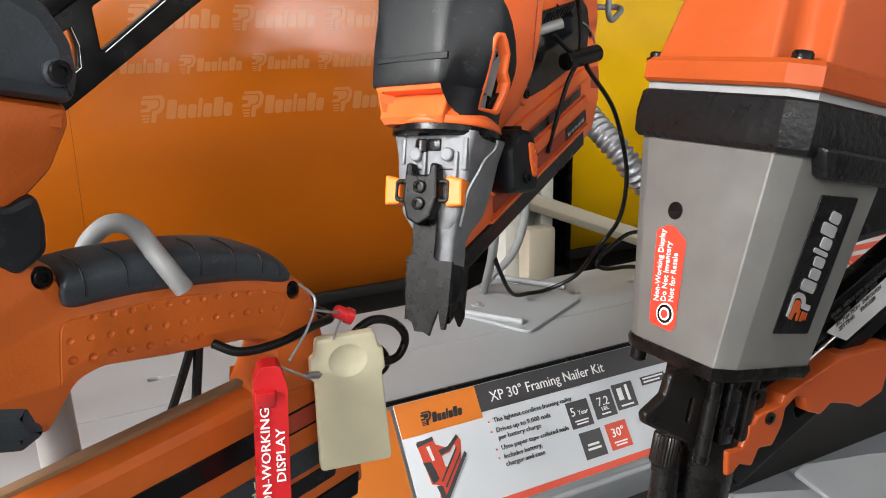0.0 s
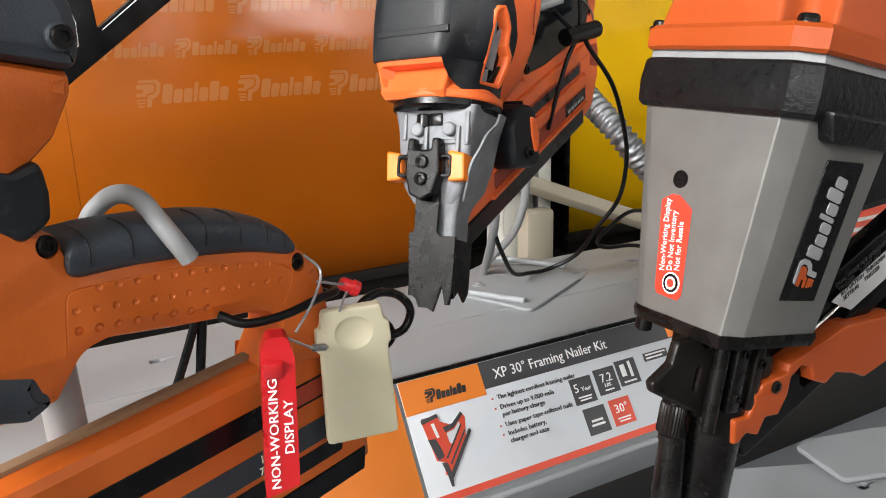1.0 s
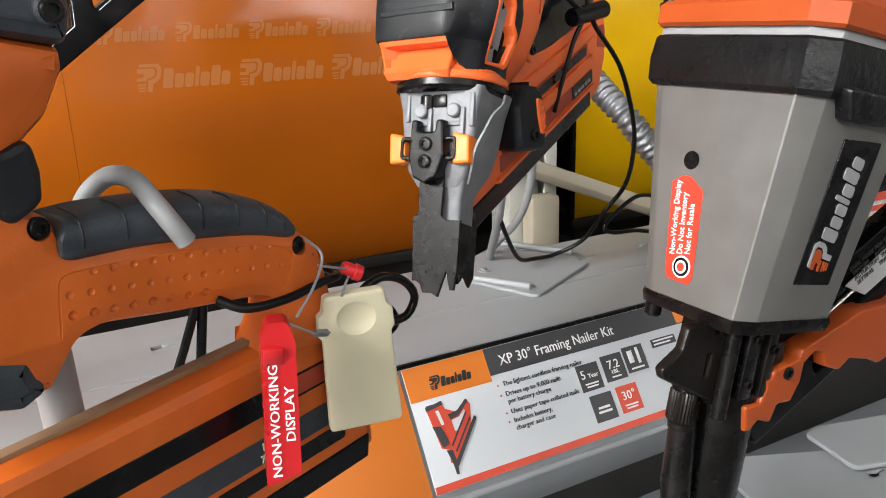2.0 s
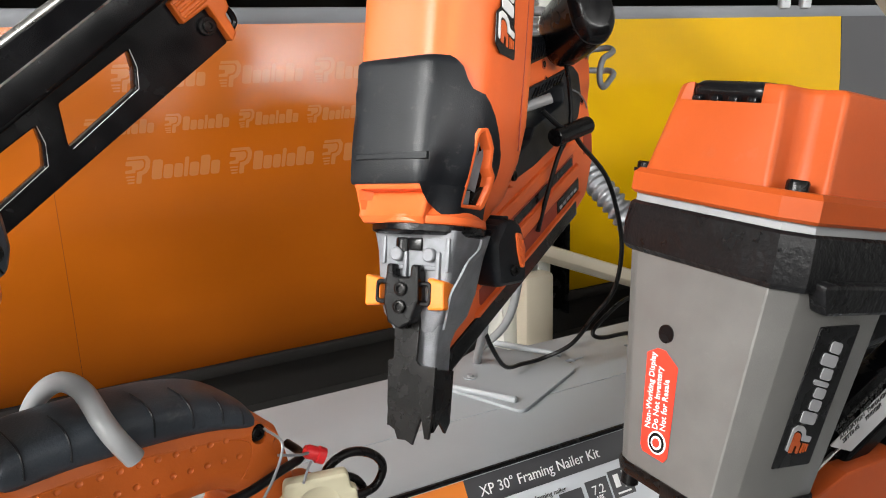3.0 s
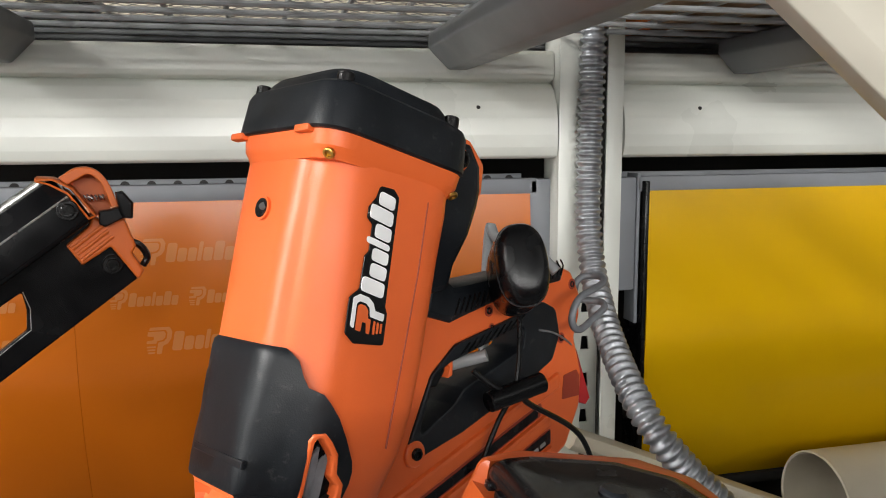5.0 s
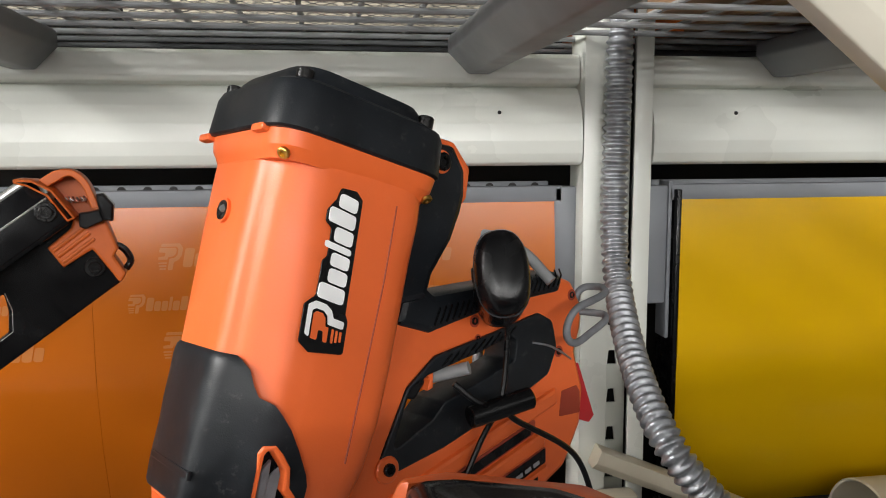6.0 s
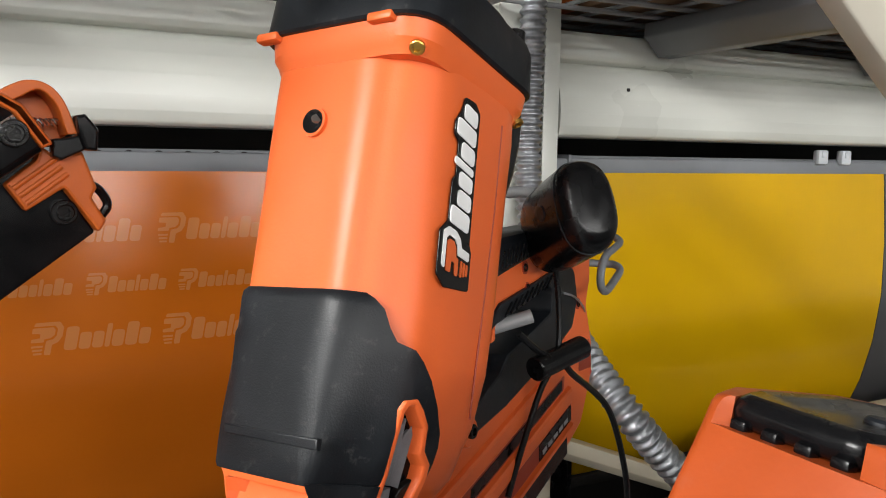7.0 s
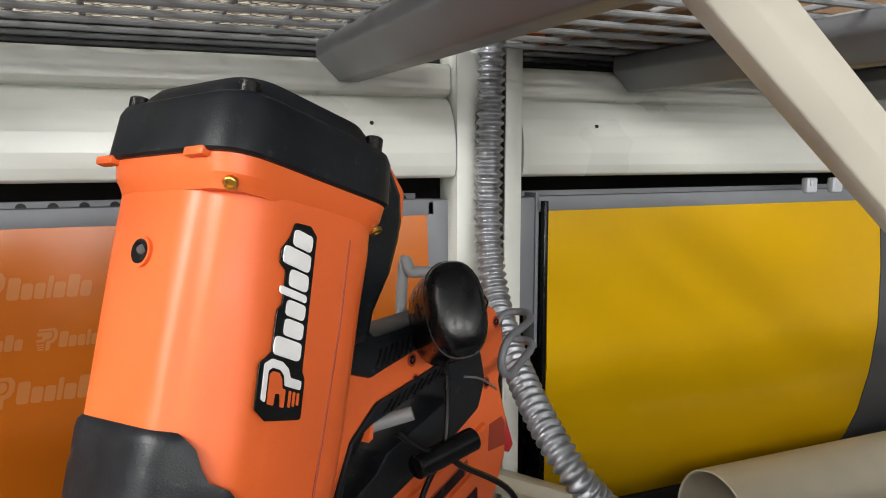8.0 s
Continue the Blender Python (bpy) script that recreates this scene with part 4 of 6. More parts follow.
    # rear guard of the motor
    slab("rear_guard", [fillet([(0.050, -0.002), (0.069, 0.001), (0.083, 0.003), (0.0955, -0.0100), (0.0990, -0.0250), (0.0985, -0.0360), (0.0945, -0.0560), (0.0845, -0.0790), (0.0830, -0.0950), (0.060, -0.103), (0.050, -0.05)], 0.005)], 0.042, RUBBER, t, bevel=0.005, label="black rubber rear guard")
    slab("rear_cover", [fillet([(0.052, 0.004), (0.086, 0.007), (0.1035, -0.006), (0.105, -0.026), (0.096, -0.042), (0.060, -0.03)], 0.006)], 0.034, ORANGE, t, bevel=0.005)
    part("screw_well", made(cyl, (0.0195, 0.0740, -0.0105), (0.0222, 0.0740, -0.0105), 0.0074, 20, 0.0006), ORANGE, t)
    socket_screw(t, (0.0215, 0.0740, -0.0105), (1, 0, 0), 0.0058, 0.003)
    # the shade inside each screw well is a darker orange disc
    for y, z in ((0.131, -0.1015), (0.1365, -0.112), (0.2235, -0.068), (0.219, -0.1105)):
        part("screw_well", made(cyl, (0.0125, y, z), (0.0144, y, z), 0.0042 if z != -0.112 else 0.0026, 14), ORANGE_SHADE, t)
        socket_screw(t, (0.013, y, z), (1, 0, 0), 0.0026 if z != -0.112 else 0.0016, 0.0022)
    # trigger
    slab("trigger", [fillet([(0.086, -0.142), (0.101, -0.138), (0.103, -0.146), (0.097, -0.1575), (0.087, -0.156)], 0.003)], 0.018, BLACK, t, bevel=0.002)
    slab("trigger_collar", [fillet([(0.099, -0.1385), (0.106, -0.1355), (0.1085, -0.148), (0.104, -0.151), (0.1045, -0.143)], 0.001)], 0.022, ORANGE, t, bevel=0.001)
    # magazine side: long recesses and end pocket painted in shade colour, black rail
    d = Vector((0.864, 0.503))
    q = Vector((-0.503, 0.864))
    def along(s0, s1, o0, o1, skew=0.0):
        o = Vector((0.0, -0.3375))
        return [o + d * s0 + q * o0, o + d * (s1 - skew) + q * o0, o + d * s1 + q * o1, o + d * (s0 + skew) + q * o1]
    slab("upper_groove_shade", [fillet(along(0.095, 0.268, 0.0400, 0.0500, 0.006), 0.003)], 0.0288, ORANGE_SHADE, t, bevel=0.0003)
    slab("lower_groove_shade", [fillet(along(0.06, 0.272, 0.0145, 0.0262, 0.004), 0.003)], 0.0286, ORANGE_SHADE, t, bevel=0.0003)
    slab("groove_strip", [fillet(along(0.13, 0.262, 0.0412, 0.0480, 0.003), 0.001)], 0.0294, BLACK, t, bevel=0.0003)
    slab("bottom_rail", [fillet(along(0.002, 0.258, -0.0035, 0.0112, 0.004), 0.0015)], 0.0305, BLACK_PAINT, t, bevel=0.0015, label="black steel magazine rail")
    for o0, o1, s0, s1 in ((0.0275, 0.0390, 0.060, 0.272), (0.0108, 0.0140, 0.05, 0.268), (0.0508, 0.0630, 0.085, 0.292)):
        slab("ridge", [fillet(along(s0, s1, o0, o1, 0.003), 0.0015)], 0.0345, ORANGE, t, bevel=0.0028)
    label_plate = slab("name_strip", [fillet(along(0.213, 0.270, 0.0150, 0.0250, 0.003), 0.001)], 0.0296, BLACK, t, bevel=0.0003)
    for k in range(5):
        bm = bmesh.new()
        s = 0.222 + 0.0090 * k
        o = Vector((0.0, -0.3375)) + d * s + q * 0.0185
        box(bm, (0.0149, o.x, o.y), (0.0003, 0.0065, 0.0028), turn=Matrix.Rotation(math.atan2(d.y, d.x), 4, "X"))
        part("print_bar", bm, SILVER, label_plate)
    slab("end_pocket_shade", [fillet([(0.2290, -0.1385), (0.2450, -0.1325), (0.2500, -0.1365), (0.2540, -0.1520), (0.2310, -0.1570)], 0.0015)], 0.0287, ORANGE_SHADE, t, bevel=0.0003)
    part("foot_screw_ring", made(cyl, (0.0125, 0.0800, -0.1990), (0.0166, 0.0800, -0.1990), 0.0085, 18, 0.001), ORANGE, t)
    socket_screw(t, (0.0160, 0.0800, -0.1985), (1, 0, 0), 0.0040, 0.003)
    # belt hook of bent wire
    bm = bmesh.new()
    rod(bm, smooth_path([(0.010, 0.2345, -0.0720), (0.011, 0.2340, -0.0650), (0.015, 0.2360, -0.0600), (0.022, 0.2395, -0.0585), (0.030, 0.2378, -0.0591), (0.036, 0.2335, -0.0636), (0.038, 0.2178, -0.0715), (0.038, 0.2040, -0.0787), (0.038, 0.1970, -0.0875), (0.038, 0.1957, -0.0970),
                         (0.038, 0.2007, -0.1028), (0.038, 0.2095, -0.1022), (0.038, 0.2231, -0.0929), (0.036, 0.2385, -0.0831), (0.030, 0.2445, -0.0782), (0.022, 0.2440, -0.0776), (0.012, 0.2372, -0.0783)], 5), 0.0027, 10)
    part("belt_hook", bm, CAST, t, "bent steel wire belt hook")
    slab("red_tag", [[(0.252, -0.118), (0.258, -0.116), (0.287, -0.154), (0.282, -0.160), (0.254, -0.157)]], 0.006, RED, t, bevel=0.001, label="red plastic tag")
    # collar ring and nose
    part("collar_ring", made(rod, [(-0.0022, -0.001, -0.2425), (-0.0022, -0.001, -0.2442), (-0.0022, -0.001, -0.2480), (-0.0022, -0.001, -0.2500)], [0.0345, 0.0372, 0.0372, 0.034], 40), BLACK, t)
    bm = bmesh.new()
    loft(bm, [section(hx, y0, y1, 0.004, 0.004, z, 3) for z, hx, y0, y1 in ((-0.310, 0.016, -0.018, 0.012), (-0.300, 0.022, -0.021, 0.015), (-0.285, 0.0255, -0.022, 0.018), (-0.262, 0.0275, -0.023, 0.022), (-0.247, 0.031, -0.024, 0.024))])
    nose = part("nose_casting", bm, CAST, t, "cast aluminium nose")
    for x in (-0.0105, 0.0130):
        part("boss", made(cyl, (x, -0.021, -0.2625), (x, -0.0270, -0.2625), 0.0045, 16, 0.0008), CAST, nose)
        part("rib", made(box, (x + 0.006, -0.022, -0.2700), (0.0030, 0.006, 0.0190), 0.0008), CAST, nose)
        part("rib", made(box, (x - 0.001, -0.022, -0.2705), (0.0110, 0.005, 0.0030), 0.0008), CAST, nose)
    part("pocket", made(box, (0.0020, -0.0235, -0.2560), (0.0100, 0.003, 0.0080), 0.0008), BLACK, nose)
    part("rib", made(box, (0.0250, -0.021, -0.2620), (0.0035, 0.007, 0.0210), 0.0010), CAST, nose)
    part("rib", made(box, (-0.0215, -0.021, -0.2600), (0.0035, 0.007, 0.0180), 0.0010), CAST, nose)
    part("nose_bolt", made(cyl, (-0.008, -0.021, -0.252), (-0.008, -0.021, -0.2615), 0.0055, 14, 0.001), BLACK, nose)
    lever = slab("depth_lever", [fillet([(-0.0215, -0.270), (-0.017, -0.270), (-0.0165, -0.2775), (-0.004, -0.2775), (-0.0035, -0.270), (0.0015, -0.270), (0.003, -0.292), (-0.0015, -0.306), (-0.010, -0.3105), (-0.0185, -0.3065), (-0.0225, -0.294)], 0.002)], 0.010, BLACK, t, at=(0.0078, -0.0265, 0.0012), bevel=0.0015, face=FRONT)
    for z in (-0.2855, -0.2965):
        socket_screw(lever, (-0.0020, -0.0312, z + 0.0012), (0, -1, 0), 0.0044, 0.0022)
    for s, x in ((-1, -0.0260), (1, 0.0205)):
        clip = slab("clip", [fillet([(x - 0.0065, -0.276), (x + 0.0055, -0.2785), (x + 0.0065, -0.2955), (x - 0.0055, -0.2965)], 0.002)], 0.013, ORANGE_CLIP, t, at=(0, -0.021, 0), bevel=0.0016, face=FRONT, label="bright orange clip")
        slab("clip_ring", [fillet([(x - s * 0.003, -0.279), (x - s * 0.0135, -0.279), (x - s * 0.0135, -0.294), (x - s * 0.003, -0.294)], 0.003), fillet([(x - s * 0.005, -0.2815), (x - s * 0.0105, -0.2815), (x - s * 0.0105, -0.2915), (x - s * 0.005, -0.2915)], 0.0025)], 0.007, BLACK, clip, at=(0, -0.025, 0), bevel=0.0008, face=FRONT)
    bm = bmesh.new()
    loft(bm, [section(0.0075, -0.016, 0.004, 0.003, 0.003, -0.342, 3), section(0.0075, -0.016, 0.004, 0.003, 0.003, -0.318, 3), section(0.0105, -0.018, 0.008, 0.003, 0.003, -0.305, 3)])
    bmesh.ops.translate(bm, verts=bm.verts, vec=(0.009, 0, 0))
    part("drive_guide", bm, CAST, t)
    bm = bmesh.new()
    line = smooth_path([(0.0400, -0.006, -0.2510), (0.0405, -0.010, -0.2575), (0.0365, -0.015, -0.2650), (0.0335, -0.018, -0.2740), (0.0285, -0.020, -0.2860), (0.0255, -0.018, -0.2980), (0.0215, -0.014, -0.3080)], 5)
    loft(bm, [[p + Vector((dx, dy, 0)) for dx, dy in ((-0.0007, -0.0030), (0.0007, -0.0026), (0.0007, 0.0038), (-0.0007, 0.0034))] for p in line])
    part("spring_strip", bm, CAST, t, "bent steel spring strip beside the nose")
    # notched contact shoe of folded sheet
    shoe = [(-0.017, -0.303), (0.0012, -0.303), (0.0005, -0.332), (0.0035, -0.3345), (0.0145, -0.3345), (0.0140, -0.368), (0.0125, -0.3785), (0.0095, -0.3785), (0.0065, -0.3665), (0.001, -0.3835), (-0.0035, -0.3815), (-0.010, -0.3815), (-0.0125, -0.376), (-0.0165, -0.374), (-0.0190, -0.360), (-0.0205, -0.334), (-0.0165, -0.331)]
    slab("contact_shoe", [shoe], 0.0025, OXIDE, t, at=(0.0058, -0.0205, 0.0035), bevel=0.0004, face=FRONT, label="notched black oxide contact shoe")
    for x in (-0.0132, 0.0193):
        slab("shoe_side", [[(-0.020, -0.336), (0.002, -0.338), (0.001, -0.371), (-0.004, -0.377), (-0.012, -0.369), (-0.019, -0.3745)]], 0.0022, OXIDE, t, at=(x, 0, 0.0035), bevel=0.0004)
    # adjuster knob on the magazine
    kn = Matrix.Translation((0.0240, 0.0440, -0.2560)) @ Matrix.Rotation(radians(14), 4, "X") @ Matrix.Rotation(radians(-14), 4, "Z")
    up3 = kn.to_3x3()
    bm = bmesh.new()
    loft(bm, [[kn @ Vector((x, p.x * 0.84, p.y)) for p in fillet([(-0.0175 * g, -0.0215 * g), (0.0165 * g, -0.0235 * g), (0.0195 * g, 0.0040 * g), (0.0120 * g, 0.0215 * g), (-0.0060 * g, 0.0230 * g), (-0.0200 * g, 0.0090 * g)], [0.005, 0.005, 0.006, 0.007, 0.008, 0.008], 4)] for x, g in ((-0.020, 0.90), (-0.017, 1.0), (0.008, 1.0), (0.0125, 0.96), (0.0150, 0.86))])
    knob = part("magazine_latch", bm, RUBBER, t, "black moulded magazine latch", angle=40)
    for k in range(4):
        bm = bmesh.new()
        box(bm, kn @ Vector((0.0, -0.0145 + 0.0058 * k, 0.0165 + 0.0022 * k)), (0.020, 0.0016, 0.0030), 0.0006, up3.to_4x4())
        part("latch_ridge", bm, RUBBER, knob)
    pad = slab("latch_pad", [fillet([(0.0035, 0.0140), (0.0100, 0.0120), (0.0132, 0.0020), (0.0115, -0.0120), (0.0072, -0.0110), (0.0045, 0.0010)], 0.003)], 0.0060, ORANGE, knob, at=kn @ Vector((0.0135, 0, 0)), turn=up3.to_4x4(), bevel=0.0014, label="orange pad with a raised grip pattern")
    for k in range(7):
        bm = bmesh.new()
        box(bm, kn @ Vector((0.0166, 0.0068 + 0.0026 * (k % 2) + 0.0003 * k, 0.0095 - 0.0032 * k)), (0.0010, 0.0022, 0.0010), 0.0003, (up3 @ Matrix.Rotation(radians(50 if k % 2 else -50), 3, "X")).to_4x4())
        part("grip_dash", bm, ORANGE, pad)
    socket_screw(knob, kn @ Vector((0.0142, 0.0010, -0.0115)), up3 @ Vector((1, 0, 0)), 0.0042, 0.0026)
    # nose screw well, its shade again a darker disc
    for y, z in ((0.0145, -0.3005),):
        part("screw_well", made(cyl, (0.0125, y, z), (0.0145, y, z), 0.0058, 16), ORANGE_SHADE, t)
        socket_screw(t, (0.013, y, z), (1, 0, 0), 0.0042, 0.003)
    return t


mid_tool = framing_nailer()


def pneumatic_nailer():
    t = thing("pneumatic_nailer", "grey metal framing nailer with an orange end cap and red sticker", "nail gun", tool_pose(0.372, 0.431, 0.352, 2, 11))
    low = [(0.0428, 0.0), (0.0470, 0.0130), (0.0466, 0.0723), (0.030, 0.088), (-0.010, 0.088), (-0.026, 0.066), (-0.0255, 0.016), (-0.0165, 0.0025), (-0.0095, 0.0)]
    top = [(0.0502, 0.0), (0.0594, 0.0098), (0.0592, 0.0780), (0.040, 0.110), (-0.025, 0.115), (-0.046, 0.092), (-0.0435, 0.020), (-0.036, 0.0025), (-0.0285, 0.0)]
    bm = bmesh.new()
    loft(bm, [[(x, y, z) for x, y in ring] for ring, z in ((low, -0.072), (top, 0.037))])
    bmesh.ops.bevel(bm, geom=[e for e in bm.edges if abs(e.verts[0].co.z - e.verts[1].co.z) > 0.05], offset=0.0006, segments=1, affect="EDGES")
    part("housing", bm, GREY_CAST, t, "satin grey painted metal housing", angle=25)
    part("sight_hole", made(cyl, (0, 0.0005, 0), (0, -0.0006, 0), 0.0047, 20), BLACK, t)
    # rubber band, deeper along the sides
    def ring(src, grow, z):
        cx, cy = 0.004, 0.055
        out = []
        for x, y in src:
            d = Vector((x - cx, y - cy))
            d = d + d.normalized() * grow
            out.append((cx + d.x, cy + d.y, z))
        return out
    bm = bmesh.new()
    loft(bm, [ring(top, g, z) for g, z in ((0.0025, 0.0365), (0.005, 0.039), (0.0058, 0.050), (0.0045, 0.0605), (0.003, 0.062))])
    band = part("bumper_band", bm, BLACK_TEX, t, "textured black rubber bumper band", angle=30)
    slab("band_side", [fillet([(0.0110, 0.043), (0.0200, 0.0280), (0.0800, 0.0285), (0.0860, 0.043)], 0.003)], 0.010, BLACK_TEX, band, at=(0.0586, 0, 0), bevel=0.002, turn=Matrix.Rotation(radians(6.8), 4, "Y"))
    bm = bmesh.new()
    loft(bm, [ring(top, 0.002, 0.0615), ring(top, 0.002, 0.0662)])
    part("gasket", bm, GREY_ROD, t)
    # orange cap
    rim = [(0.0520, -0.0060), (0.0645, 0.0040), (0.0650, 0.085), (0.043, 0.119), (-0.028, 0.122), (-0.051, 0.094), (-0.0490, 0.018), (-0.037, -0.0040), (-0.027, -0.006)]
    bm = bmesh.new()
    loft(bm, [ring(rim, g, z) for g, z in ((-0.002, 0.066), (0.0, 0.0675), (0.0, 0.0765), (-0.003, 0.079))])
    cap = part("cap_rim", bm, ORANGE_CAP, t, "orange cast end cap", angle=25)
    # the valley beside the bolt runs in a soft curve between two blocks
    turns = [0.003, 0.008, 0.0025, 0.004, 0.010, 0.008, 0.006, 0.010, 0.006]
    base = [(p.x, p.y) for p in fillet([(0.0405, -0.001), (0.0408, 0.0165), (0.0580, 0.0150), (0.0588, 0.082), (0.040, 0.113), (-0.027, 0.117), (-0.047, 0.092), (-0.0455, 0.018), (-0.033, -0.001)], turns, 4)]
    crown = [(p.x, p.y) for p in fillet([(0.0310, 0.0110), (0.0315, 0.0290), (0.0500, 0.0275), (0.0510, 0.080), (0.033, 0.104), (-0.023, 0.106), (-0.0415, 0.088), (-0.0405, 0.030), (-0.0300, 0.0110)], turns, 4)]
    outer = lambda f, inset=0.0: [(b[0] + (c[0] - b[0]) * f + (0.004 - c[0]) * inset, b[1] + (c[1] - b[1]) * f + (0.055 - c[1]) * inset) for b, c in zip(base, crown)]
    bm = bmesh.new()
    loft(bm, [[(x, y, 0.0775) for x, y in outer(0)], [(x, y, 0.1155) for x, y in outer(0.84)]])
    pocket = [(-0.0235, 0.0135), (-0.0280, 0.0230), (-0.0315, 0.033), (-0.0325, 0.072), (-0.019, 0.096), (0.005, 0.0985), (0.0235, 0.081), (0.0265, 0.050), (0.0245, 0.034), (0.0215, 0.0195), (0.0195, 0.0112)]
    # the crown's upper part, open towards the front where the cover sits
    loft(bm, [[(x, y, z) for x, y in outer(f, ins) + pocket] for z, f, ins in ((0.1150, 0.8285, 0.0), (0.1215, 0.955, 0.0), (0.1236, 0.98, 0.015), (0.1248, 1.0, 0.05))])
    part("cap_crown", bm, ORANGE_CAP, t, angle=32)
    puck = [(0.0170, 0.0150), (0.0225, 0.034), (0.0255, 0.050), (0.0225, 0.080), (0.005, 0.0975), (-0.018, 0.095), (-0.0315, 0.072), (-0.0305, 0.030), (-0.0245, 0.0135)]
    puck = [(p.x, p.y) for p in fillet(puck, 0.008, 4)]
    bm = bmesh.new()
    c = Vector((-0.003, 0.056))
    rr = lambda f, z: [(c.x + (x - c.x) * f, c.y + (y - c.y) * f, z) for x, y in puck]
    loft(bm, [rr(0.94, 0.1160), rr(1.0, 0.1180), rr(1.02, 0.1215), rr(1.0, 0.1240), rr(0.93, 0.1262), rr(0.8, 0.1256), rr(0.62, 0.1240), rr(0.3, 0.1238)])
    top_pad = part("exhaust_cover", bm, BLACK, cap, "glossy black exhaust cover", angle=60)
    part("cover_bolt", made(cyl, (-0.003, 0.056, 0.1225), (-0.003, 0.056, 0.1258), 0.0055, 18, 0.001), RUBBER, top_pad)
    for k in range(4):
        part("tooth", made(box, (-0.0205 + 0.0110 * k, 0.0150, 0.1168), (0.0055, 0.005, 0.0034), 0.0009), BLACK, top_pad)
    for x, y in ((0.0490, 0.0075), (-0.0372, 0.0045)):
        part("washer", made(cyl, (x, y, 0.0765), (x, y, 0.0785), 0.0064, 20), OXIDE, cap)
        socket_screw(cap, (x, y, 0.0780), (0, 0, 1), 0.0050, 0.0058 if x > 0 else 0.0042)
    # red sticker
    st = slab("sticker", [fillet([(-0.0030, -0.0082), (0.0018, -0.0082), (0.0112, -0.0140), (0.0150, -0.0590), (0.0130, -0.0622), (-0.0010, -0.0618), (-0.0030, -0.0590), (-0.0095, -0.0122)], 0.0012)], 0.0005, STICKER, t, at=(0, -0.0004, 0), bevel=0.0001, face=FRONT, label="red warning sticker with white print")
    ang = math.atan2(0.0485, -0.0060)
    up = Vector((math.cos(ang), 0, math.sin(ang)))
    side = Vector((math.sin(ang), 0, -math.cos(ang)))
    # text runs upward, its letter tops to the left
    tm = Matrix(((up.x, -side.x, 0, 0), (0, 0, -1, 0), (up.z, -side.z, 0, 0), (0, 0, 0, 1)))
    for text, s, start in (("Non-Working Display", 0.0042, 0.0110), ("Do Not Inventory", 0.0092, 0.0115), ("Not for Resale", 0.0142, 0.0120)):
        p = Vector((-0.0015, 0, -0.0615)) + side * s + up * (start - 0.0095 + (0.0 if s < 0.004 else 0.0105))
        lettering("warning_text", text, 0.0050, PALE, st, (p.x, -0.0008, p.z), tm, stretch=0.86)
    ctr = Vector((0.0072, 0, -0.0542))
    part("seal", made(cyl, (ctr.x, -0.0006, ctr.z), (ctr.x, -0.0009, ctr.z), 0.0058, 28), PALE, st)
    part("seal_ring", made(cyl, (ctr.x, -0.0008, ctr.z), (ctr.x, -0.0011, ctr.z), 0.0049, 28), OXIDE, st)
    part("seal_middle", made(cyl, (ctr.x, -0.0010, ctr.z), (ctr.x, -0.0013, ctr.z), 0.0034, 24), PALE, st)
    part("seal_dot", made(cyl, (ctr.x, -0.0012, ctr.z), (ctr.x, -0.0015, ctr.z), 0.0023, 20), STICKER, st)
    # black name plate on the side
    tilt = Matrix.Rotation(radians(6.8), 4, "Y")
    at = (0.0551, 0, 0)
    plate = slab("name_plate", [fillet([(0.0312, -0.0525), (0.0608, -0.0530), (0.0624, 0.0212), (0.0322, 0.0204)], 0.0012)], 0.0016, BLACK, t, at=at, bevel=0.0003, turn=tilt, label="black plate with a plain brand mark")
    u2 = Vector((0.0, 0.020, 1.0)).normalized()
    f2 = Vector((0.0, -1.0, 0.020)).normalized()
    mk = Matrix.Translation(at) @ tilt @ Matrix(((0, 0, 1, 0.0011), (u2.y, f2.y, 0, 0.0535), (u2.z, f2.z, 0, -0.0475), (0, 0, 0, 1)))
    brand_mark(0.0172, SILVER, plate, lambda me: me.transform(mk), m_emblem=ORANGE_CAP)
    # base flange, nose and contact arm
    bm = bmesh.new()
    loft(bm, [ring(low, 0.001, -0.0715), ring(low, 0.0015, -0.074), ring(low, 0.0, -0.0785)])
    part("base_plate", bm, OXIDE, t)
    part("base_stud", made(cyl, (-0.0115, 0.006, -0.076), (-0.0115, 0.006, -0.086), 0.0048, 16, 0.001), OXIDE, t)
    bm = bmesh.new()
    box(bm, (0.012, 0.040, -0.100), (0.030, 0.046, 0.052), 0.006)
    box(bm, (0.018, 0.056, -0.110), (0.024, 0.030, 0.040), 0.004)
    part("nose_block", bm, OXIDE, t)
    slab("contact_arm", [fillet([(-0.0085, -0.0805), (0.0060, -0.0790), (0.0150, -0.0850), (0.0300, -0.0860), (0.0300, -0.1240), (0.0235, -0.1244), (-0.0016, -0.1141), (-0.0195, -0.1070), (-0.0222, -0.1017), (-0.0100, -0.0920)], 0.003), fillet([(0.0095, -0.0955), (0.0125, -0.0952), (0.0120, -0.1075), (0.0098, -0.1070)], 0.0008)], 0.006, BRONZE_DARK, t, at=(0.0235, 0, 0), bevel=0.0015, label="folded dark steel contact arm")
    # ribs, pins and screws about the nose
    part("nose_rib", made(box, (0.031, 0.036, -0.098), (0.006, 0.010, 0.044), 0.0015), OXIDE, t)
    part("nose_rib", made(box, (0.031, 0.052, -0.102), (0.005, 0.007, 0.036), 0.0012), BRONZE_DARK, t)
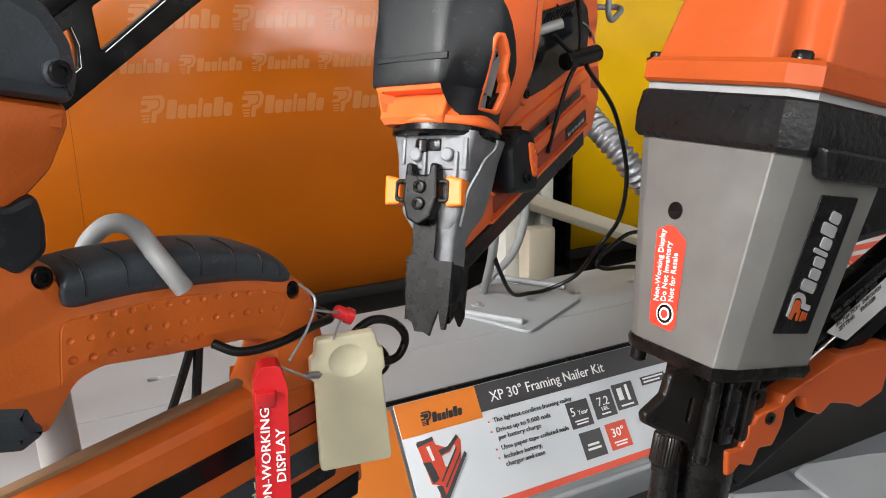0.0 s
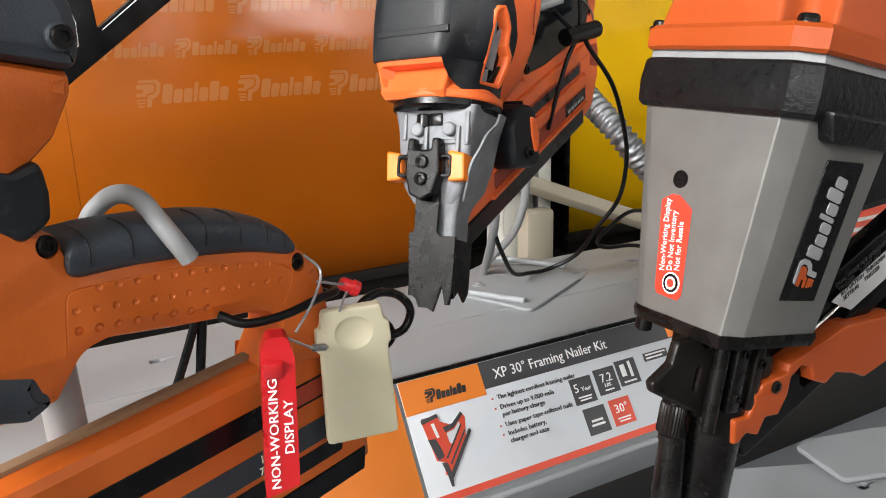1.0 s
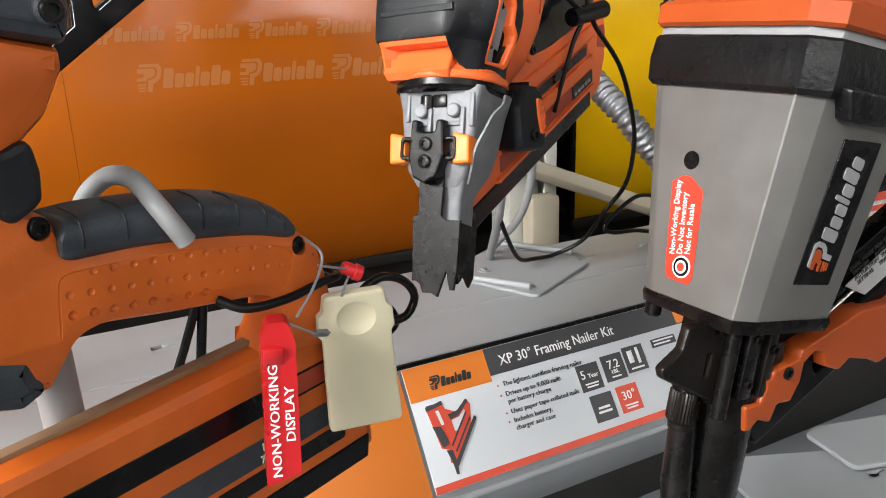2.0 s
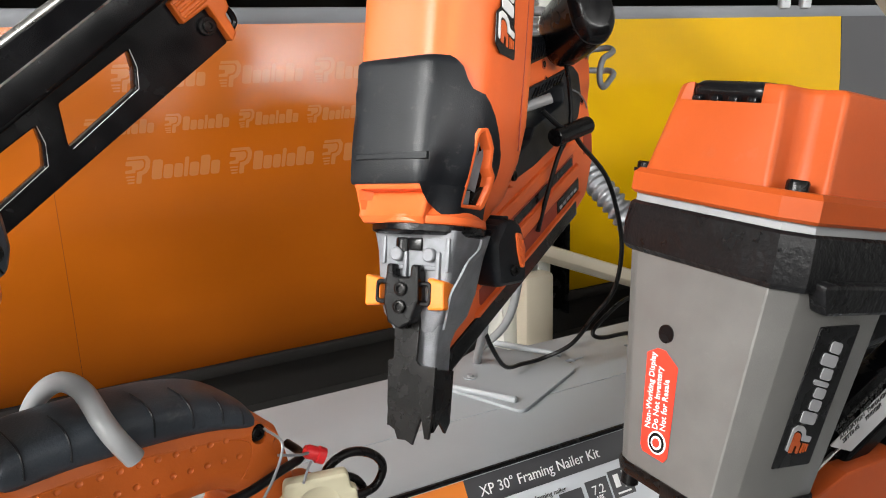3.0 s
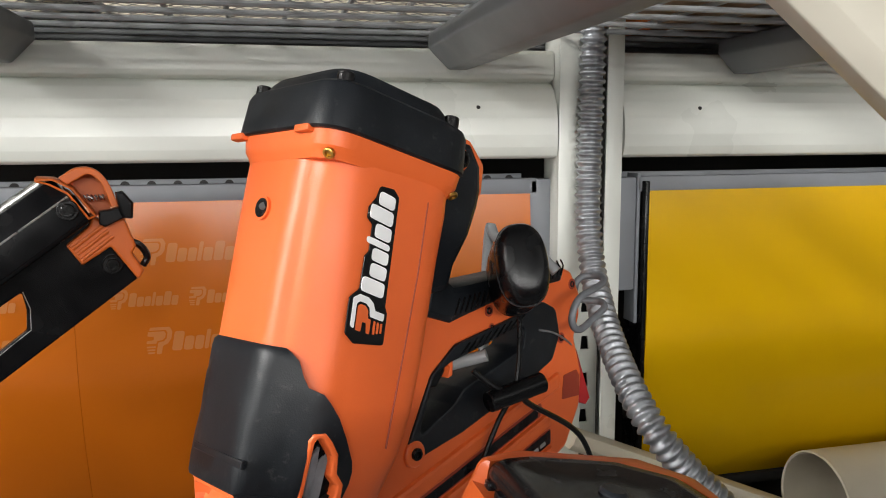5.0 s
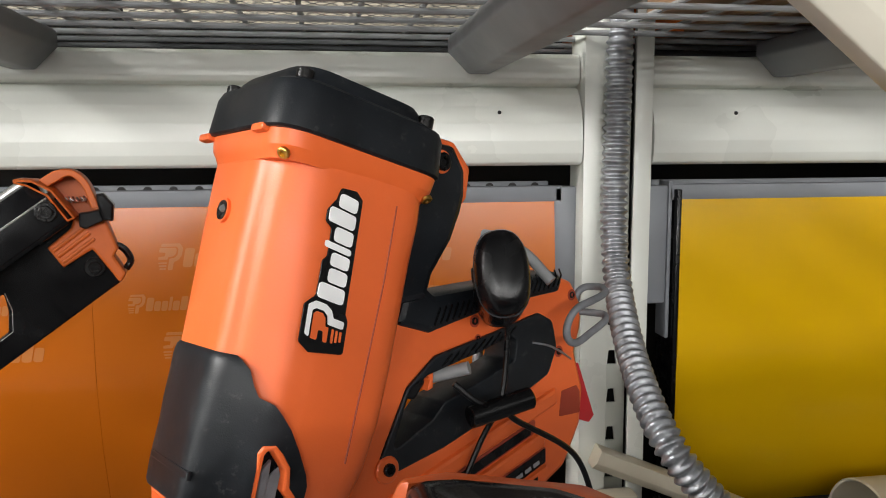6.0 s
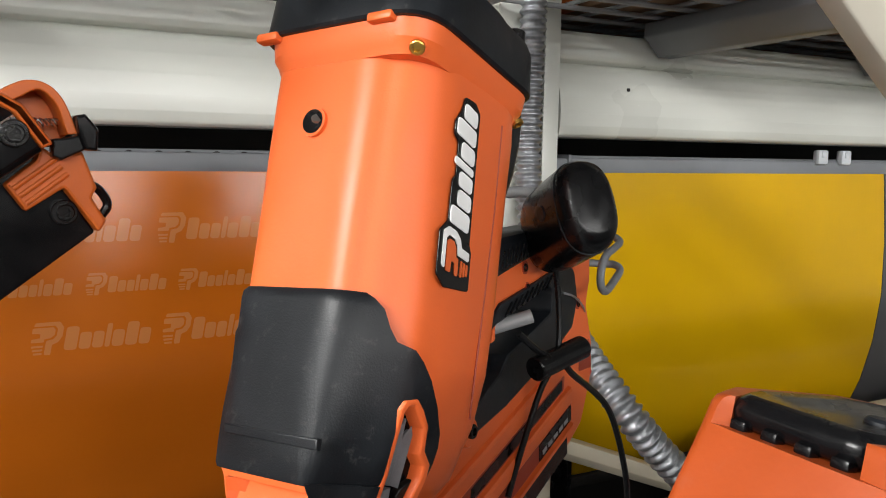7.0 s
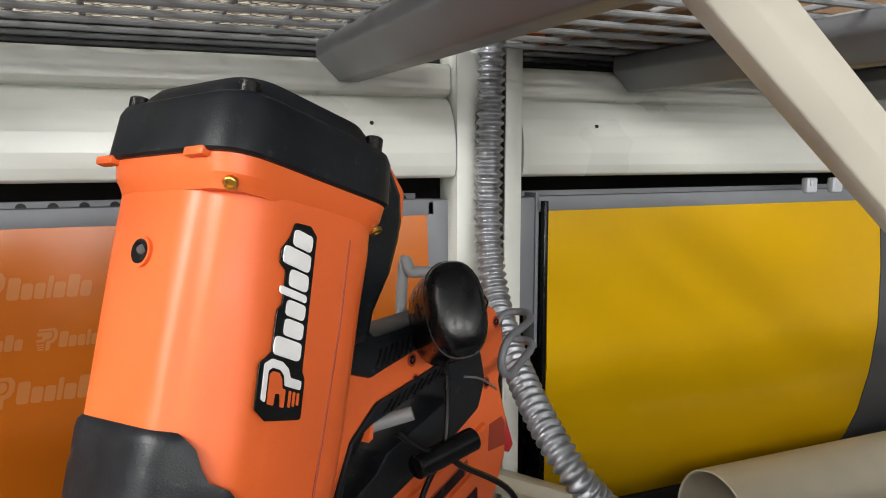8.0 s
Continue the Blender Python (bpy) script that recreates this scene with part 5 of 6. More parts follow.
    part("guide_pin", made(cyl, (0.0295, 0.0225, -0.079), (0.0295, 0.0235, -0.131), 0.0042, 16, 0.0008), OXIDE, t)
    part("guide_pin", made(cyl, (0.0260, 0.0440, -0.120), (0.0260, 0.0455, -0.175), 0.0050, 16, 0.0008), BLACK_PAINT, t)
    for y, z in ((0.036, -0.0865), (0.036, -0.111), (0.052, -0.0925)):
        socket_screw(t, (0.0338, y, z), (1, 0, 0), 0.0028, 0.0018)
    part("stop_collar", made(cyl, (0.0175, 0.0110, -0.1355), (0.0178, 0.0113, -0.1400), 0.0072, 24, 0.0008), OXIDE, t)
    part("arm_spring", made(rod, [(0.020 + 0.0035 * math.cos(a), 0.0175 + 0.0035 * math.sin(a), -0.079 - 0.0007 * a) for a in [k * 0.5 for k in range(30)]], 0.0006, 6), STEEL, t)
    part("nose_tube", made(rod, [(0.012, 0.045, -0.118), (0.012, 0.046, -0.165), (0.012, 0.048, -0.21), (0.012, 0.048, -0.275)], [0.020, 0.0195, 0.019, 0.016], 24), OXIDE, t)
    part("depth_rod", made(rod, [(0.0165, 0.0105, -0.116), (0.0180, 0.0120, -0.140), (0.0195, 0.0140, -0.170), (0.0230, 0.0230, -0.215)], [0.0050, 0.0072, 0.0082, 0.0075], 18), OXIDE, t)
    bm = bmesh.new()
    wheel = lambda r, z: [(0.0165 + (r + (0.0003 if k % 2 else -0.0002)) * math.cos(k * math.tau / 52), 0.0100 + (r + (0.0003 if k % 2 else -0.0002)) * math.sin(k * math.tau / 52), z) for k in range(52)]
    loft(bm, [wheel(0.0064, -0.1185), wheel(0.0071, -0.1195), wheel(0.0071, -0.1345), wheel(0.0064, -0.1355)])
    part("adjuster_wheel", bm, BRONZE_DARK, t, "knurled dark steel depth wheel")
    # magazine: black rails rising backwards, orange follower, label
    d, q = Vector((0.836, 0.549)), Vector((-0.549, 0.836))
    def strip(s0, s1, o0, o1):
        o = Vector((0.060, -0.122))
        return [o + d * s0 + q * o0, o + d * s1 + q * o0, o + d * s1 + q * o1, o + d * s0 + q * o1]
    slab("magazine", [fillet(strip(-0.012, 0.33, -0.030, 0.000), 0.003), fillet(strip(0.045, 0.16, -0.020, -0.011), 0.003)], 0.024, BLACK_PAINT, t, at=(0.014, 0, 0), bevel=0.0015, label="black steel magazine")
    slab("magazine_rail", [fillet(strip(-0.004, 0.33, -0.002, 0.030), 0.002)], 0.014, BLACK_PAINT, t, at=(0.014, 0, 0), bevel=0.0015)
    part("bright_edge", made(rod, [(0.0225, *(Vector((0.060, -0.122)) + d * 0.055 + q * 0.0085)), (0.0225, *(Vector((0.060, -0.122)) + d * 0.33 + q * 0.0085))], 0.0012, 8), STEEL, t)
    fo = [(0.0391, -0.1242), (0.0507, -0.1230), (0.0532, -0.1156), (0.0512, -0.1095), (0.0560, -0.1093), (0.0578, -0.1045), (0.0779, -0.0992), (0.0787, -0.0942), (0.1260, -0.0731), (0.1800, -0.0660), (0.1800, -0.0982), (0.1583, -0.1073),
          (0.1478, -0.1044), (0.1260, -0.1023), (0.1181, -0.1089), (0.1046, -0.1061), (0.0991, -0.0971), (0.0899, -0.0959), (0.0826, -0.1022), (0.0828, -0.1131), (0.0780, -0.1246), (0.0663, -0.1252), (0.0633, -0.1357), (0.0525, -0.1332), (0.0474, -0.1383), (0.0429, -0.1394)]
    follower = slab("follower", [fillet(fo, 0.002)], 0.014, ORANGE_CAP, t, at=(0.027, 0, 0), bevel=0.0016, label="orange nail follower")
    socket_screw(follower, (0.0335, 0.0690, -0.1070), (1, 0, 0), 0.0038, 0.002)
    lab = slab("mode_label", [fillet([(0.1214, -0.0614), (0.1438, -0.0667), (0.2690, 0.0150), (0.2560, 0.0330)], 0.001)], 0.0008, LABEL, t, at=(0.0235, 0, 0), bevel=0.0001, label="silver label with black print")
    e = Vector((0.0, 0.836, 0.549)).normalized()
    n = Vector((0.0, -0.549, 0.836)).normalized()
    tm = Matrix(((0, 0, 1, 0), (e.y, n.y, 0, 0), (e.z, n.z, 0, 0), (0, 0, 0, 1)))
    for k, text in enumerate(("DUAL MODE FOR SEQUENTIAL", "TRIGGER     INSERT ACT", "ACTUATION  THROUGH", "SETTING     TRIGGER")):
        p = Vector((0.0, 0.1225, -0.0580)) + e * 0.003 + n * (0.0045 - 0.0042 * k) + e * (0.0015 * k)
        lettering("label_text", text, 0.0042, INK, lab, (0.0241, p.y, p.z), tm, stretch=0.95)
    # handle far side, mostly out of sight
    slab("handle", [fillet([(0.085, -0.020), (0.250, 0.020), (0.250, 0.055), (0.085, 0.030)], 0.006)], 0.030, BLACK_PAINT, t, at=(0.008, 0, 0), bevel=0.006)
    return t


pneumatic_nailer()


def brad_nailer():
    t = thing("brad_nailer", "worn orange nailer with black rubber grip held on a grey rod", "nail gun", tool_pose(0.075, 0.456, 0.357, 18, 16))
    # handle and head in one moulding
    body = [(-0.075, 0.062), (0.0015, 0.0655), (0.0035, 0.058), (-0.0005, 0.040), (-0.009, 0.027), (-0.007, 0.006), (0.004, 0.004), (0.012, -0.006), (0.055, 0.004), (0.112, 0.009), (0.128, 0.000), (0.1345, -0.010), (0.1425, -0.026), (0.1460, -0.050), (0.105, -0.058), (0.112, -0.030), (0.098, -0.0265), (0.060, -0.0330), (0.030, -0.0370),
            (0.0205, -0.042), (0.013, -0.062), (-0.020, -0.075), (-0.075, -0.070)]
    radii = [0, 0.004, 0.006, 0.012, 0.01, 0.006, 0.006, 0.004, 0.02, 0.008, 0.008, 0.01, 0.02, 0.004, 0.004, 0.014, 0.02, 0.03, 0.02, 0.012, 0.006, 0.01, 0]
    moulding = slab("moulded_body", [fillet(body, radii, 6)], 0.036, ORANGE_OLD, t, at=(-0.014, 0, 0), bevel=0.009, angle=60)
    # the grip: one soft loft along the handle
    bm = bmesh.new()
    sgn = lambda v, e: math.copysign(abs(v) ** e, v)
    stations = smooth_path([(0.0080, -0.0085, 0.0010), (0.0095, -0.0118, 0.0040), (0.0140, -0.0126, 0.0060), (0.0220, -0.0105, 0.0088), (0.0350, -0.0070, 0.0120), (0.0480, -0.0045, 0.0150), (0.0600, -0.0024, 0.0172), (0.0730, -0.0004, 0.0188),
                            (0.0860, 0.0012, 0.0192), (0.0960, 0.0018, 0.0178), (0.1040, 0.0018, 0.0150), (0.1085, 0.0022, 0.0120), (0.1105, 0.0035, 0.0095)], 4)
    loft(bm, [[(-0.014 + (0.0206 - (0.004 if k in (0, len(stations) - 1) else 0)) * sgn(math.cos(a), 0.5), s.x - 0.0015 * abs(math.cos(a)), (s.y + s.z) / 2 + (s.z - s.y) / 2 * sgn(math.sin(a), 0.75)) for a in [n * math.tau / 40 for n in range(40)]] for k, s in enumerate(stations)])
    grip = part("grip", bm, RUBBER_OLD, t, "worn black rubber grip with faint grooves", angle=70)
    # faint creases over the grip
    for k in (9, 15, 20, 25, 30, 35, 40):
        s = stations[k]
        line = [(-0.014 + 0.0207 * sgn(math.cos(a), 0.5), s.x - 0.0015 * abs(math.cos(a)) - 0.003 * a, (s.y + s.z) / 2 + (s.z - s.y) / 2 * 1.01 * sgn(math.sin(a), 0.75)) for a in [-0.2 + 0.16 * n for n in range(12)]]
        part("crease", made(rod, line, 0.0005, 6), RUBBER, grip)
    slab("neck_guard", [fillet([(-0.045, 0.030), (-0.0165, 0.0255), (-0.0075, 0.0325), (-0.0022, 0.0205), (-0.0004, 0.0108), (-0.0025, 0.0072), (-0.0090, 0.0005), (-0.018, 0.0040), (-0.045, 0.0030)], 0.005)], 0.0395, RUBBER, t, at=(-0.014, 0, 0), bevel=0.003)
    # dents, a fine groove round the grip field and two screw wells, all sunk into the moulding
    bm = bmesh.new()
    for row, (y0, n, z0, rise, bend) in enumerate(((0.0202, 11, -0.0145, 0.215, -0.55), (0.0127, 13, -0.0240, 0.178, -0.20), (0.0149, 8, -0.0318, 0.170, 0.0))):
        for k in range(n):
            y = y0 + 0.0077 * k
            bmesh.ops.create_icosphere(bm, subdivisions=2, radius=0.0020, matrix=Matrix.Translation((0.0051 - (0.0013 if row == 2 else 0.0), y, z0 + rise * (y - y0) + bend * (y - y0) ** 2)))
    edge = smooth_path([(0.0042, 0.0124, -0.0447), (0.0042, 0.0096, -0.0281), (0.0042, 0.0086, -0.0195), (0.0042, 0.0110, -0.0160), (0.0042, 0.0195, -0.0135), (0.0042, 0.0511, -0.0055), (0.0042, 0.0889, -0.0012), (0.0042, 0.1050, -0.0018), (0.0042, 0.1105, -0.0050), (0.0042, 0.1110, -0.0136), (0.0042, 0.1060, -0.0245)], 4)
    rod(bm, edge, 0.0006, 6)
    for y, z in ((0.0, 0.0), (0.1145, -0.0005)):
        cyl(bm, (0.0005, y, z), (0.010, y, z), 0.0044, 20)
    cutter = part("cutter", bm, ORANGE_OLD)
    cutter.matrix_world = t.matrix_world
    bpy.context.view_layer.update()
    carve(moulding, cutter)
    for y, z in ((0.0, 0.0), (0.1145, -0.0005)):
        part("screw_well", made(cyl, (0.0000, y, z), (0.0009, y, z), 0.0043, 18), BLACK, t)
        socket_screw(t, (0.0007, y, z), (1, 0, 0), 0.0034, 0.0024)
    # head: grey dome with its screw
    dome = [(-0.075, 0.105), (-0.028, 0.1035), (-0.012, 0.0985), (-0.002, 0.088), (0.0022, 0.077), (0.0025, 0.0655), (-0.075, 0.060)]
    slab("end_dome", [fillet(dome, 0.010, 5)], 0.038, RUBBER_OLD, t, at=(-0.012, 0, 0), bevel=0.007, label="dark grey end dome")
    part("boss", made(cyl, (0.004, -0.0075, 0.0755), (0.0105, -0.0075, 0.0755), 0.0052, 18, 0.001), RUBBER_OLD, t)
    socket_screw(t, (0.0098, -0.0075, 0.0755), (1, 0, 0), 0.0042, 0.003)
    slab("trigger_foot", [fillet([(-0.075, -0.044), (0.002, -0.047), (0.011, -0.0605), (0.002, -0.0685), (-0.075, -0.066)], 0.005)], 0.0395, RUBBER_OLD, t, at=(-0.014, 0, 0), bevel=0.007)
    # magazine below, with its scale
    d, q = Vector((0.930, 0.367)), Vector((-0.367, 0.930))
    def strip(s0, s1, o0, o1, cut=0.0):
        o = Vector((0.1500, -0.0450))
        return [o + d * s0 + q * o0, o + d * (s1 - cut) + q * o0, o + d * s1 + q * o1, o + d * s0 + q * o1]
    slab("magazine", [fillet(strip(-0.30, 0.018, -0.075, 0.0085, 0.004), 0.004)], 0.026, ORANGE_OLD, t, at=(-0.014, 0, 0), bevel=0.006, label="worn orange magazine")
    slab("magazine_end", [fillet(strip(0.000, 0.026, -0.057, -0.027, 0.004), 0.003)], 0.024, ORANGE_OLD, t, at=(-0.014, 0, 0), bevel=0.003)
    slab("top_strip", [strip(-0.30, -0.004, 0.0080, 0.0108)], 0.007, WOOD, t, at=(-0.0175, 0, 0), bevel=0.0006)
    slab("upper_slot", [fillet(strip(-0.30, 0.004, -0.0225, -0.0100), 0.003)], 0.0266, BLACK, t, at=(-0.014, 0, 0), bevel=0.0003)
    # window in the slot, shade put into its darker orange
    slab("slot_window", [fillet(strip(-0.030, 0.001, -0.0212, -0.0112), 0.001)], 0.0270, ORANGE_SHADE, t, at=(-0.014, 0, 0), bevel=0.0003)
    scale = slab("scale_strip", [fillet(strip(-0.30, 0.006, -0.0465, -0.0335), 0.001)], 0.0272, RUBBER_OLD, t, at=(-0.014, 0, 0), bevel=0.0003, label="black scale strip with pale figures")
    for s0, s1 in ((-0.036, -0.004), (-0.082, -0.050)):
        slab("window", [fillet(strip(s0, s1, -0.059, -0.0495, 0.002), 0.002)], 0.0268, BLACK, t, at=(-0.014, 0, 0), bevel=0.0003)
    slab("bottom_rail", [fillet(strip(-0.30, 0.010, -0.079, -0.065, 0.003), 0.0015)], 0.0276, BLACK_PAINT, t, at=(-0.014, 0, 0), bevel=0.0012)
    e, n = Vector((0.0, d.x, d.y)), Vector((0.0, q.x, q.y))
    tm = Matrix(((0, 0, 1, 0), (e.y, n.y, 0, 0), (e.z, n.z, 0, 0), (0, 0, 0, 1)))
    o = Vector((0.0, 0.1500, -0.0450))
    for text, s in (("100", -0.0085), ("75", -0.054)):
        p = o + e * s + n * -0.0455
        lettering("scale_figure", text, 0.0058, IVORY, scale, (0.0001, p.y, p.z), tm, align="CENTER")
        p2 = o + e * s + n * -0.0375
        part("scale_tick", made(box, (0.0, p2.y, p2.z), (0.0006, 0.0006, 0.0040), 0.0, Matrix.Rotation(math.atan2(d.y, d.x), 4, "X")), IVORY, scale)
    return t


brad_nailer()
LEFT = tool_pose(0.075, 0.456, 0.357, 18, 16)


def at_left(pts):
    return [LEFT @ Vector(p) for p in pts]


# grey stand of the worn nailer: post, arm plate and the bent rod over the grip
stand = thing("rod_stand", "grey powder-coated rod stand holding the worn nailer", "display stand")
rod_pts = at_left([(-0.046, 0.031, -0.014), (-0.0400, 0.0316, 0.0060), (-0.0340, 0.0339, 0.0155), (-0.0240, 0.0362, 0.0207), (-0.0100, 0.0385, 0.0203), (0.0060, 0.0405, 0.0130), (0.0120, 0.0446, 0.0070), (0.0135, 0.0515, 0.0000)])
part("bent_rod", made(rod, smooth_path(rod_pts, 6), 0.0042, 14), GREY_ROD, stand, "bent grey steel rod")
foot = LEFT @ Vector((-0.05, 0.0105, -0.060))
part("stand_post", made(cyl, (0.077, 0.49, 0.030), (0.070, 0.49, 0.318), 0.0085, 16), GREY_ROD, stand)
part("arm_plate", made(box, LEFT @ Vector((-0.052, -0.008, -0.040)), (0.05, 0.03, 0.022), 0.003, Matrix.Rotation(radians(18), 4, "Z")), GREY_ROD, stand)
part("stand_arm", made(rod, [LEFT @ Vector((-0.046, 0.031, -0.014)), LEFT @ Vector((-0.050, 0.026, -0.045))], 0.0046, 12), GREY_ROD, stand)


# red warning tag on a wire
def red_tag():
    m = LEFT @ Matrix.Translation((0.0225, 0.0930, -0.0300)) @ Matrix(((0, 0, 1, 0), (1, 0, 0, 0), (0, 1, 0, 0), (0, 0, 0, 1))) @ Matrix.Rotation(radians(13.0), 4, "Z") @ Matrix.Rotation(radians(-30), 4, "Y") @ Matrix.Diagonal((0.82, 1, 1.35, 1))
    # local x across, y up, z towards the aisle
    t = thing("warning_tag", "red plastic tag with white lettering on a wire loop", "tag", m)
    bm = bmesh.new()
    loft(bm, [[(x, y, z) for x, y in fillet([(-0.0095, -0.078), (0.0095, -0.073), (0.0090, -0.010), (0.0055, 0.000), (-0.0055, 0.000), (-0.0090, -0.008)], [0.001, 0.001, 0.003, 0.004, 0.004, 0.003], 3)] for z in (-0.0045, 0.0045)])
    bmesh.ops.bevel(bm, geom=list(bm.edges), offset=0.0008, segments=2, affect="EDGES", clamp_overlap=True)
    part("tag_body", bm, RED, t)
    part("thumb_ramp", made(box, (-0.003, -0.0150, 0.0048), (0.011, 0.0090, 0.0022), 0.0009, Matrix.Rotation(radians(14), 4, "X")), RED, t)
    turn = Matrix.Rotation(radians(90), 4, "Z")
    lettering("warning_text", "NON-WORKING", 0.0072, PALE, t, (-0.0012, -0.0735, 0.0047), turn, stretch=1.0)
    lettering("warning_text", "DISPLAY", 0.0072, PALE, t, (0.0068, -0.0565, 0.0047), turn, stretch=1.0)
    return t


red_tag()


def ivory_tag():
    m = LEFT @ Matrix.Translation((0.0150, 0.1410, -0.0190)) @ Matrix(((0, 0, 1, 0), (1, 0, 0, 0), (0, 1, 0, 0), (0, 0, 0, 1))) @ Matrix.Rotation(radians(19), 4, "Z") @ Matrix.Rotation(radians(-30), 4, "Y")
    t = thing("security_tag", "ivory plastic security tag hanging from the grip's wire", "tag", m)
    body = slab("tag_body", [fillet([(-0.0150, 0.000), (0.0150, 0.000), (0.0160, -0.009), (0.0185, -0.010), (0.0190, -0.021), (0.0170, -0.023), (0.0185, -0.074), (-0.0195, -0.074), (-0.0175, -0.023), (-0.0195, -0.021), (-0.0190, -0.010), (-0.0165, -0.009)], 0.0028, 3)], 0.0070, IVORY, t, bevel=0.0018, face=FLAT)
    bm = bmesh.new()
    bmesh.ops.create_uvsphere(bm, u_segments=28, v_segments=16, radius=1.0, matrix=Matrix.Translation((0, -0.0135, 0.0100)) @ Matrix.Diagonal((0.0138, 0.0125, 0.0092, 1)))
    cutter = part("cutter", bm, IVORY)
    cutter.matrix_world = m
    bpy.context.view_layer.update()
    carve(body, cutter)
    part("split_line", made(box, (-0.0005, -0.0744, -0.0003), (0.036, 0.0006, 0.0006)), TAN, t)
    return t


ivory_tag()

# wires, crimp, red cap and dark ring round the grip's end
bm = bmesh.new()
rod(bm, smooth_path(at_left([(0.008, 0.113, 0.004), (0.012, 0.1215, -0.003), (0.018, 0.115, -0.016), (0.0225, 0.104, -0.030)]), 8), 0.0007, 6)
rod(bm, smooth_path(at_left([(0.0225, 0.098, -0.032), (0.024, 0.110, -0.036), (0.020, 0.118, -0.0385), (0.016, 0.130, -0.0395)]), 8), 0.0007, 6)
rod(bm, smooth_path(at_left([(0.012, 0.120, -0.008), (0.014, 0.131, -0.0085), (0.012, 0.1405, -0.0095), (0.014, 0.137, -0.016), (0.016, 0.134, -0.022)]), 8), 0.0007, 6)
tagged(part("tag_wire", bm, CONDUIT), "thin steel wire holding the tags", "wire")
bm = bmesh.new()
a, b = at_left([(0.018, 0.1195, -0.0390), (0.017, 0.1275, -0.0392)])
cyl(bm, a, b, 0.0019, 12, 0.0003)
tagged(part("wire_crimp", bm, CONDUIT), "silver crimp sleeve on the tag wire", "crimp")
bm = bmesh.new()
a, b = at_left([(0.010, 0.1365, -0.0085), (0.014, 0.1455, -0.0110)])
rod(bm, [a, a.lerp(b, 0.15), a.lerp(b, 0.6), a.lerp(b, 0.65), b], [0.0026, 0.0034, 0.0034, 0.0042, 0.0040], 14)
tagged(part("red_bead", bm, RED), "small red plastic bead on the wire's end", "bead")
bm = bmesh.new()
rod(bm, smooth_path(at_left([(0.002, 0.076, -0.0265), (0.010, 0.086, -0.0285), (0.012, 0.105, -0.0240), (0.010, 0.125, -0.0165), (0.004, 0.140, -0.0135), (-0.012, 0.143, -0.013)]), 6), 0.0022, 10)
tagged(part("grip_cable", bm, CABLE), "black cable wrapped under the handle's end", "cable")
bm = bmesh.new()
rod(bm, smooth_path(at_left([(0.004, 0.1560, -0.0270), (0.007, 0.1570, -0.0190), (0.010, 0.1650, -0.0130), (0.012, 0.1780, -0.0145), (0.012, 0.1880, -0.0225), (0.011, 0.1860, -0.0330), (0.009, 0.1760, -0.0370), (0.007, 0.1660, -0.0360)]), 6), 0.0024, 10)
rod(bm, smooth_path(at_left([(0.000, 0.1640, -0.0280), (0.004, 0.1760, -0.0300), (0.006, 0.1830, -0.0370), (0.005, 0.1790, -0.0440), (0.002, 0.1670, -0.0460)]), 6), 0.0024, 10)
tagged(part("wire_hook", bm, OXIDE), "dark bent steel wire hook at the magazine's end", "hook")
# two cables hanging behind the worn nailer
bm = bmesh.new()
rod(bm, smooth_path([(0.148, 0.575, 0.30), (0.146, 0.585, 0.27), (0.118, 0.600, 0.195), (0.09, 0.602, 0.17)], 8), 0.0028, 8)
rod(bm, smooth_path([(0.152, 0.575, 0.30), (0.150, 0.585, 0.27), (0.143, 0.600, 0.195), (0.14, 0.602, 0.16)], 8), 0.0030, 8)
tagged(part("hanging_cable", bm, CABLE), "pair of black cables hanging behind the worn nailer", "cable")


# ---- stand, cables and sensor of the hung nailer ----
plate = thing("base_plate_stand", "grey steel base plate with welded rods on the deck", "display stand")
slab("plate", [fillet([(0.441, 0.662), (0.537, 0.712), (0.492, 0.812), (0.398, 0.760)], 0.008), [(0.4375 + 0.003 * math.cos(k), 0.7455 + 0.003 * math.sin(k)) for k in range(6)]], 0.003, GREY_PAINT, plate, at=(0, 0, 0.1917), bevel=0.0006, face=FLAT)
part("weld_rod", made(cyl, (0.400, 0.7500, 0.1955), (0.4455, 0.6790, 0.1955), 0.0032, 10, 0.0006), GREY_PAINT, plate)
part("weld_rod", made(cyl, (0.493, 0.8120, 0.1955), (0.5390, 0.7420, 0.1955), 0.0032, 10, 0.0006), GREY_PAINT, plate)
part("plate_washer", made(cyl, (0.4375, 0.7455, 0.193), (0.4375, 0.7455, 0.1942), 0.0062, 18), GREY_PAINT, plate)
part("plate_bolt", made(cyl, (0.4375, 0.7455, 0.194), (0.4375, 0.7455, 0.1962), 0.003, 12), GREY_ROD, plate)
MID = tool_pose(0.383, 0.6515, 0.612, 31, 17, -4)
mid = lambda *p: MID @ Vector(p)
part("stand_rod", made(rod, smooth_path([(0.462, 0.775, 0.193), mid(-0.030, 0.140, -0.30), mid(-0.024, 0.106, -0.190), mid(-0.016, 0.102, -0.158), mid(0.000, 0.107, -0.1450), mid(0.0255, 0.1225, -0.1315)], 8), 0.0042, 12), GREY_ROD, plate, "bent grey rod through the handle loop")
part("stand_rod", made(rod, smooth_path([(0.470, 0.79, 0.193), mid(-0.034, 0.21, -0.28), mid(-0.034, 0.175, -0.055), mid(-0.022, 0.170, -0.043), mid(0.004, 0.175, -0.046), mid(0.024, 0.1880, -0.0640)], 8), 0.0040, 12), GREY_ROD, plate, "bent grey rod over the grip")

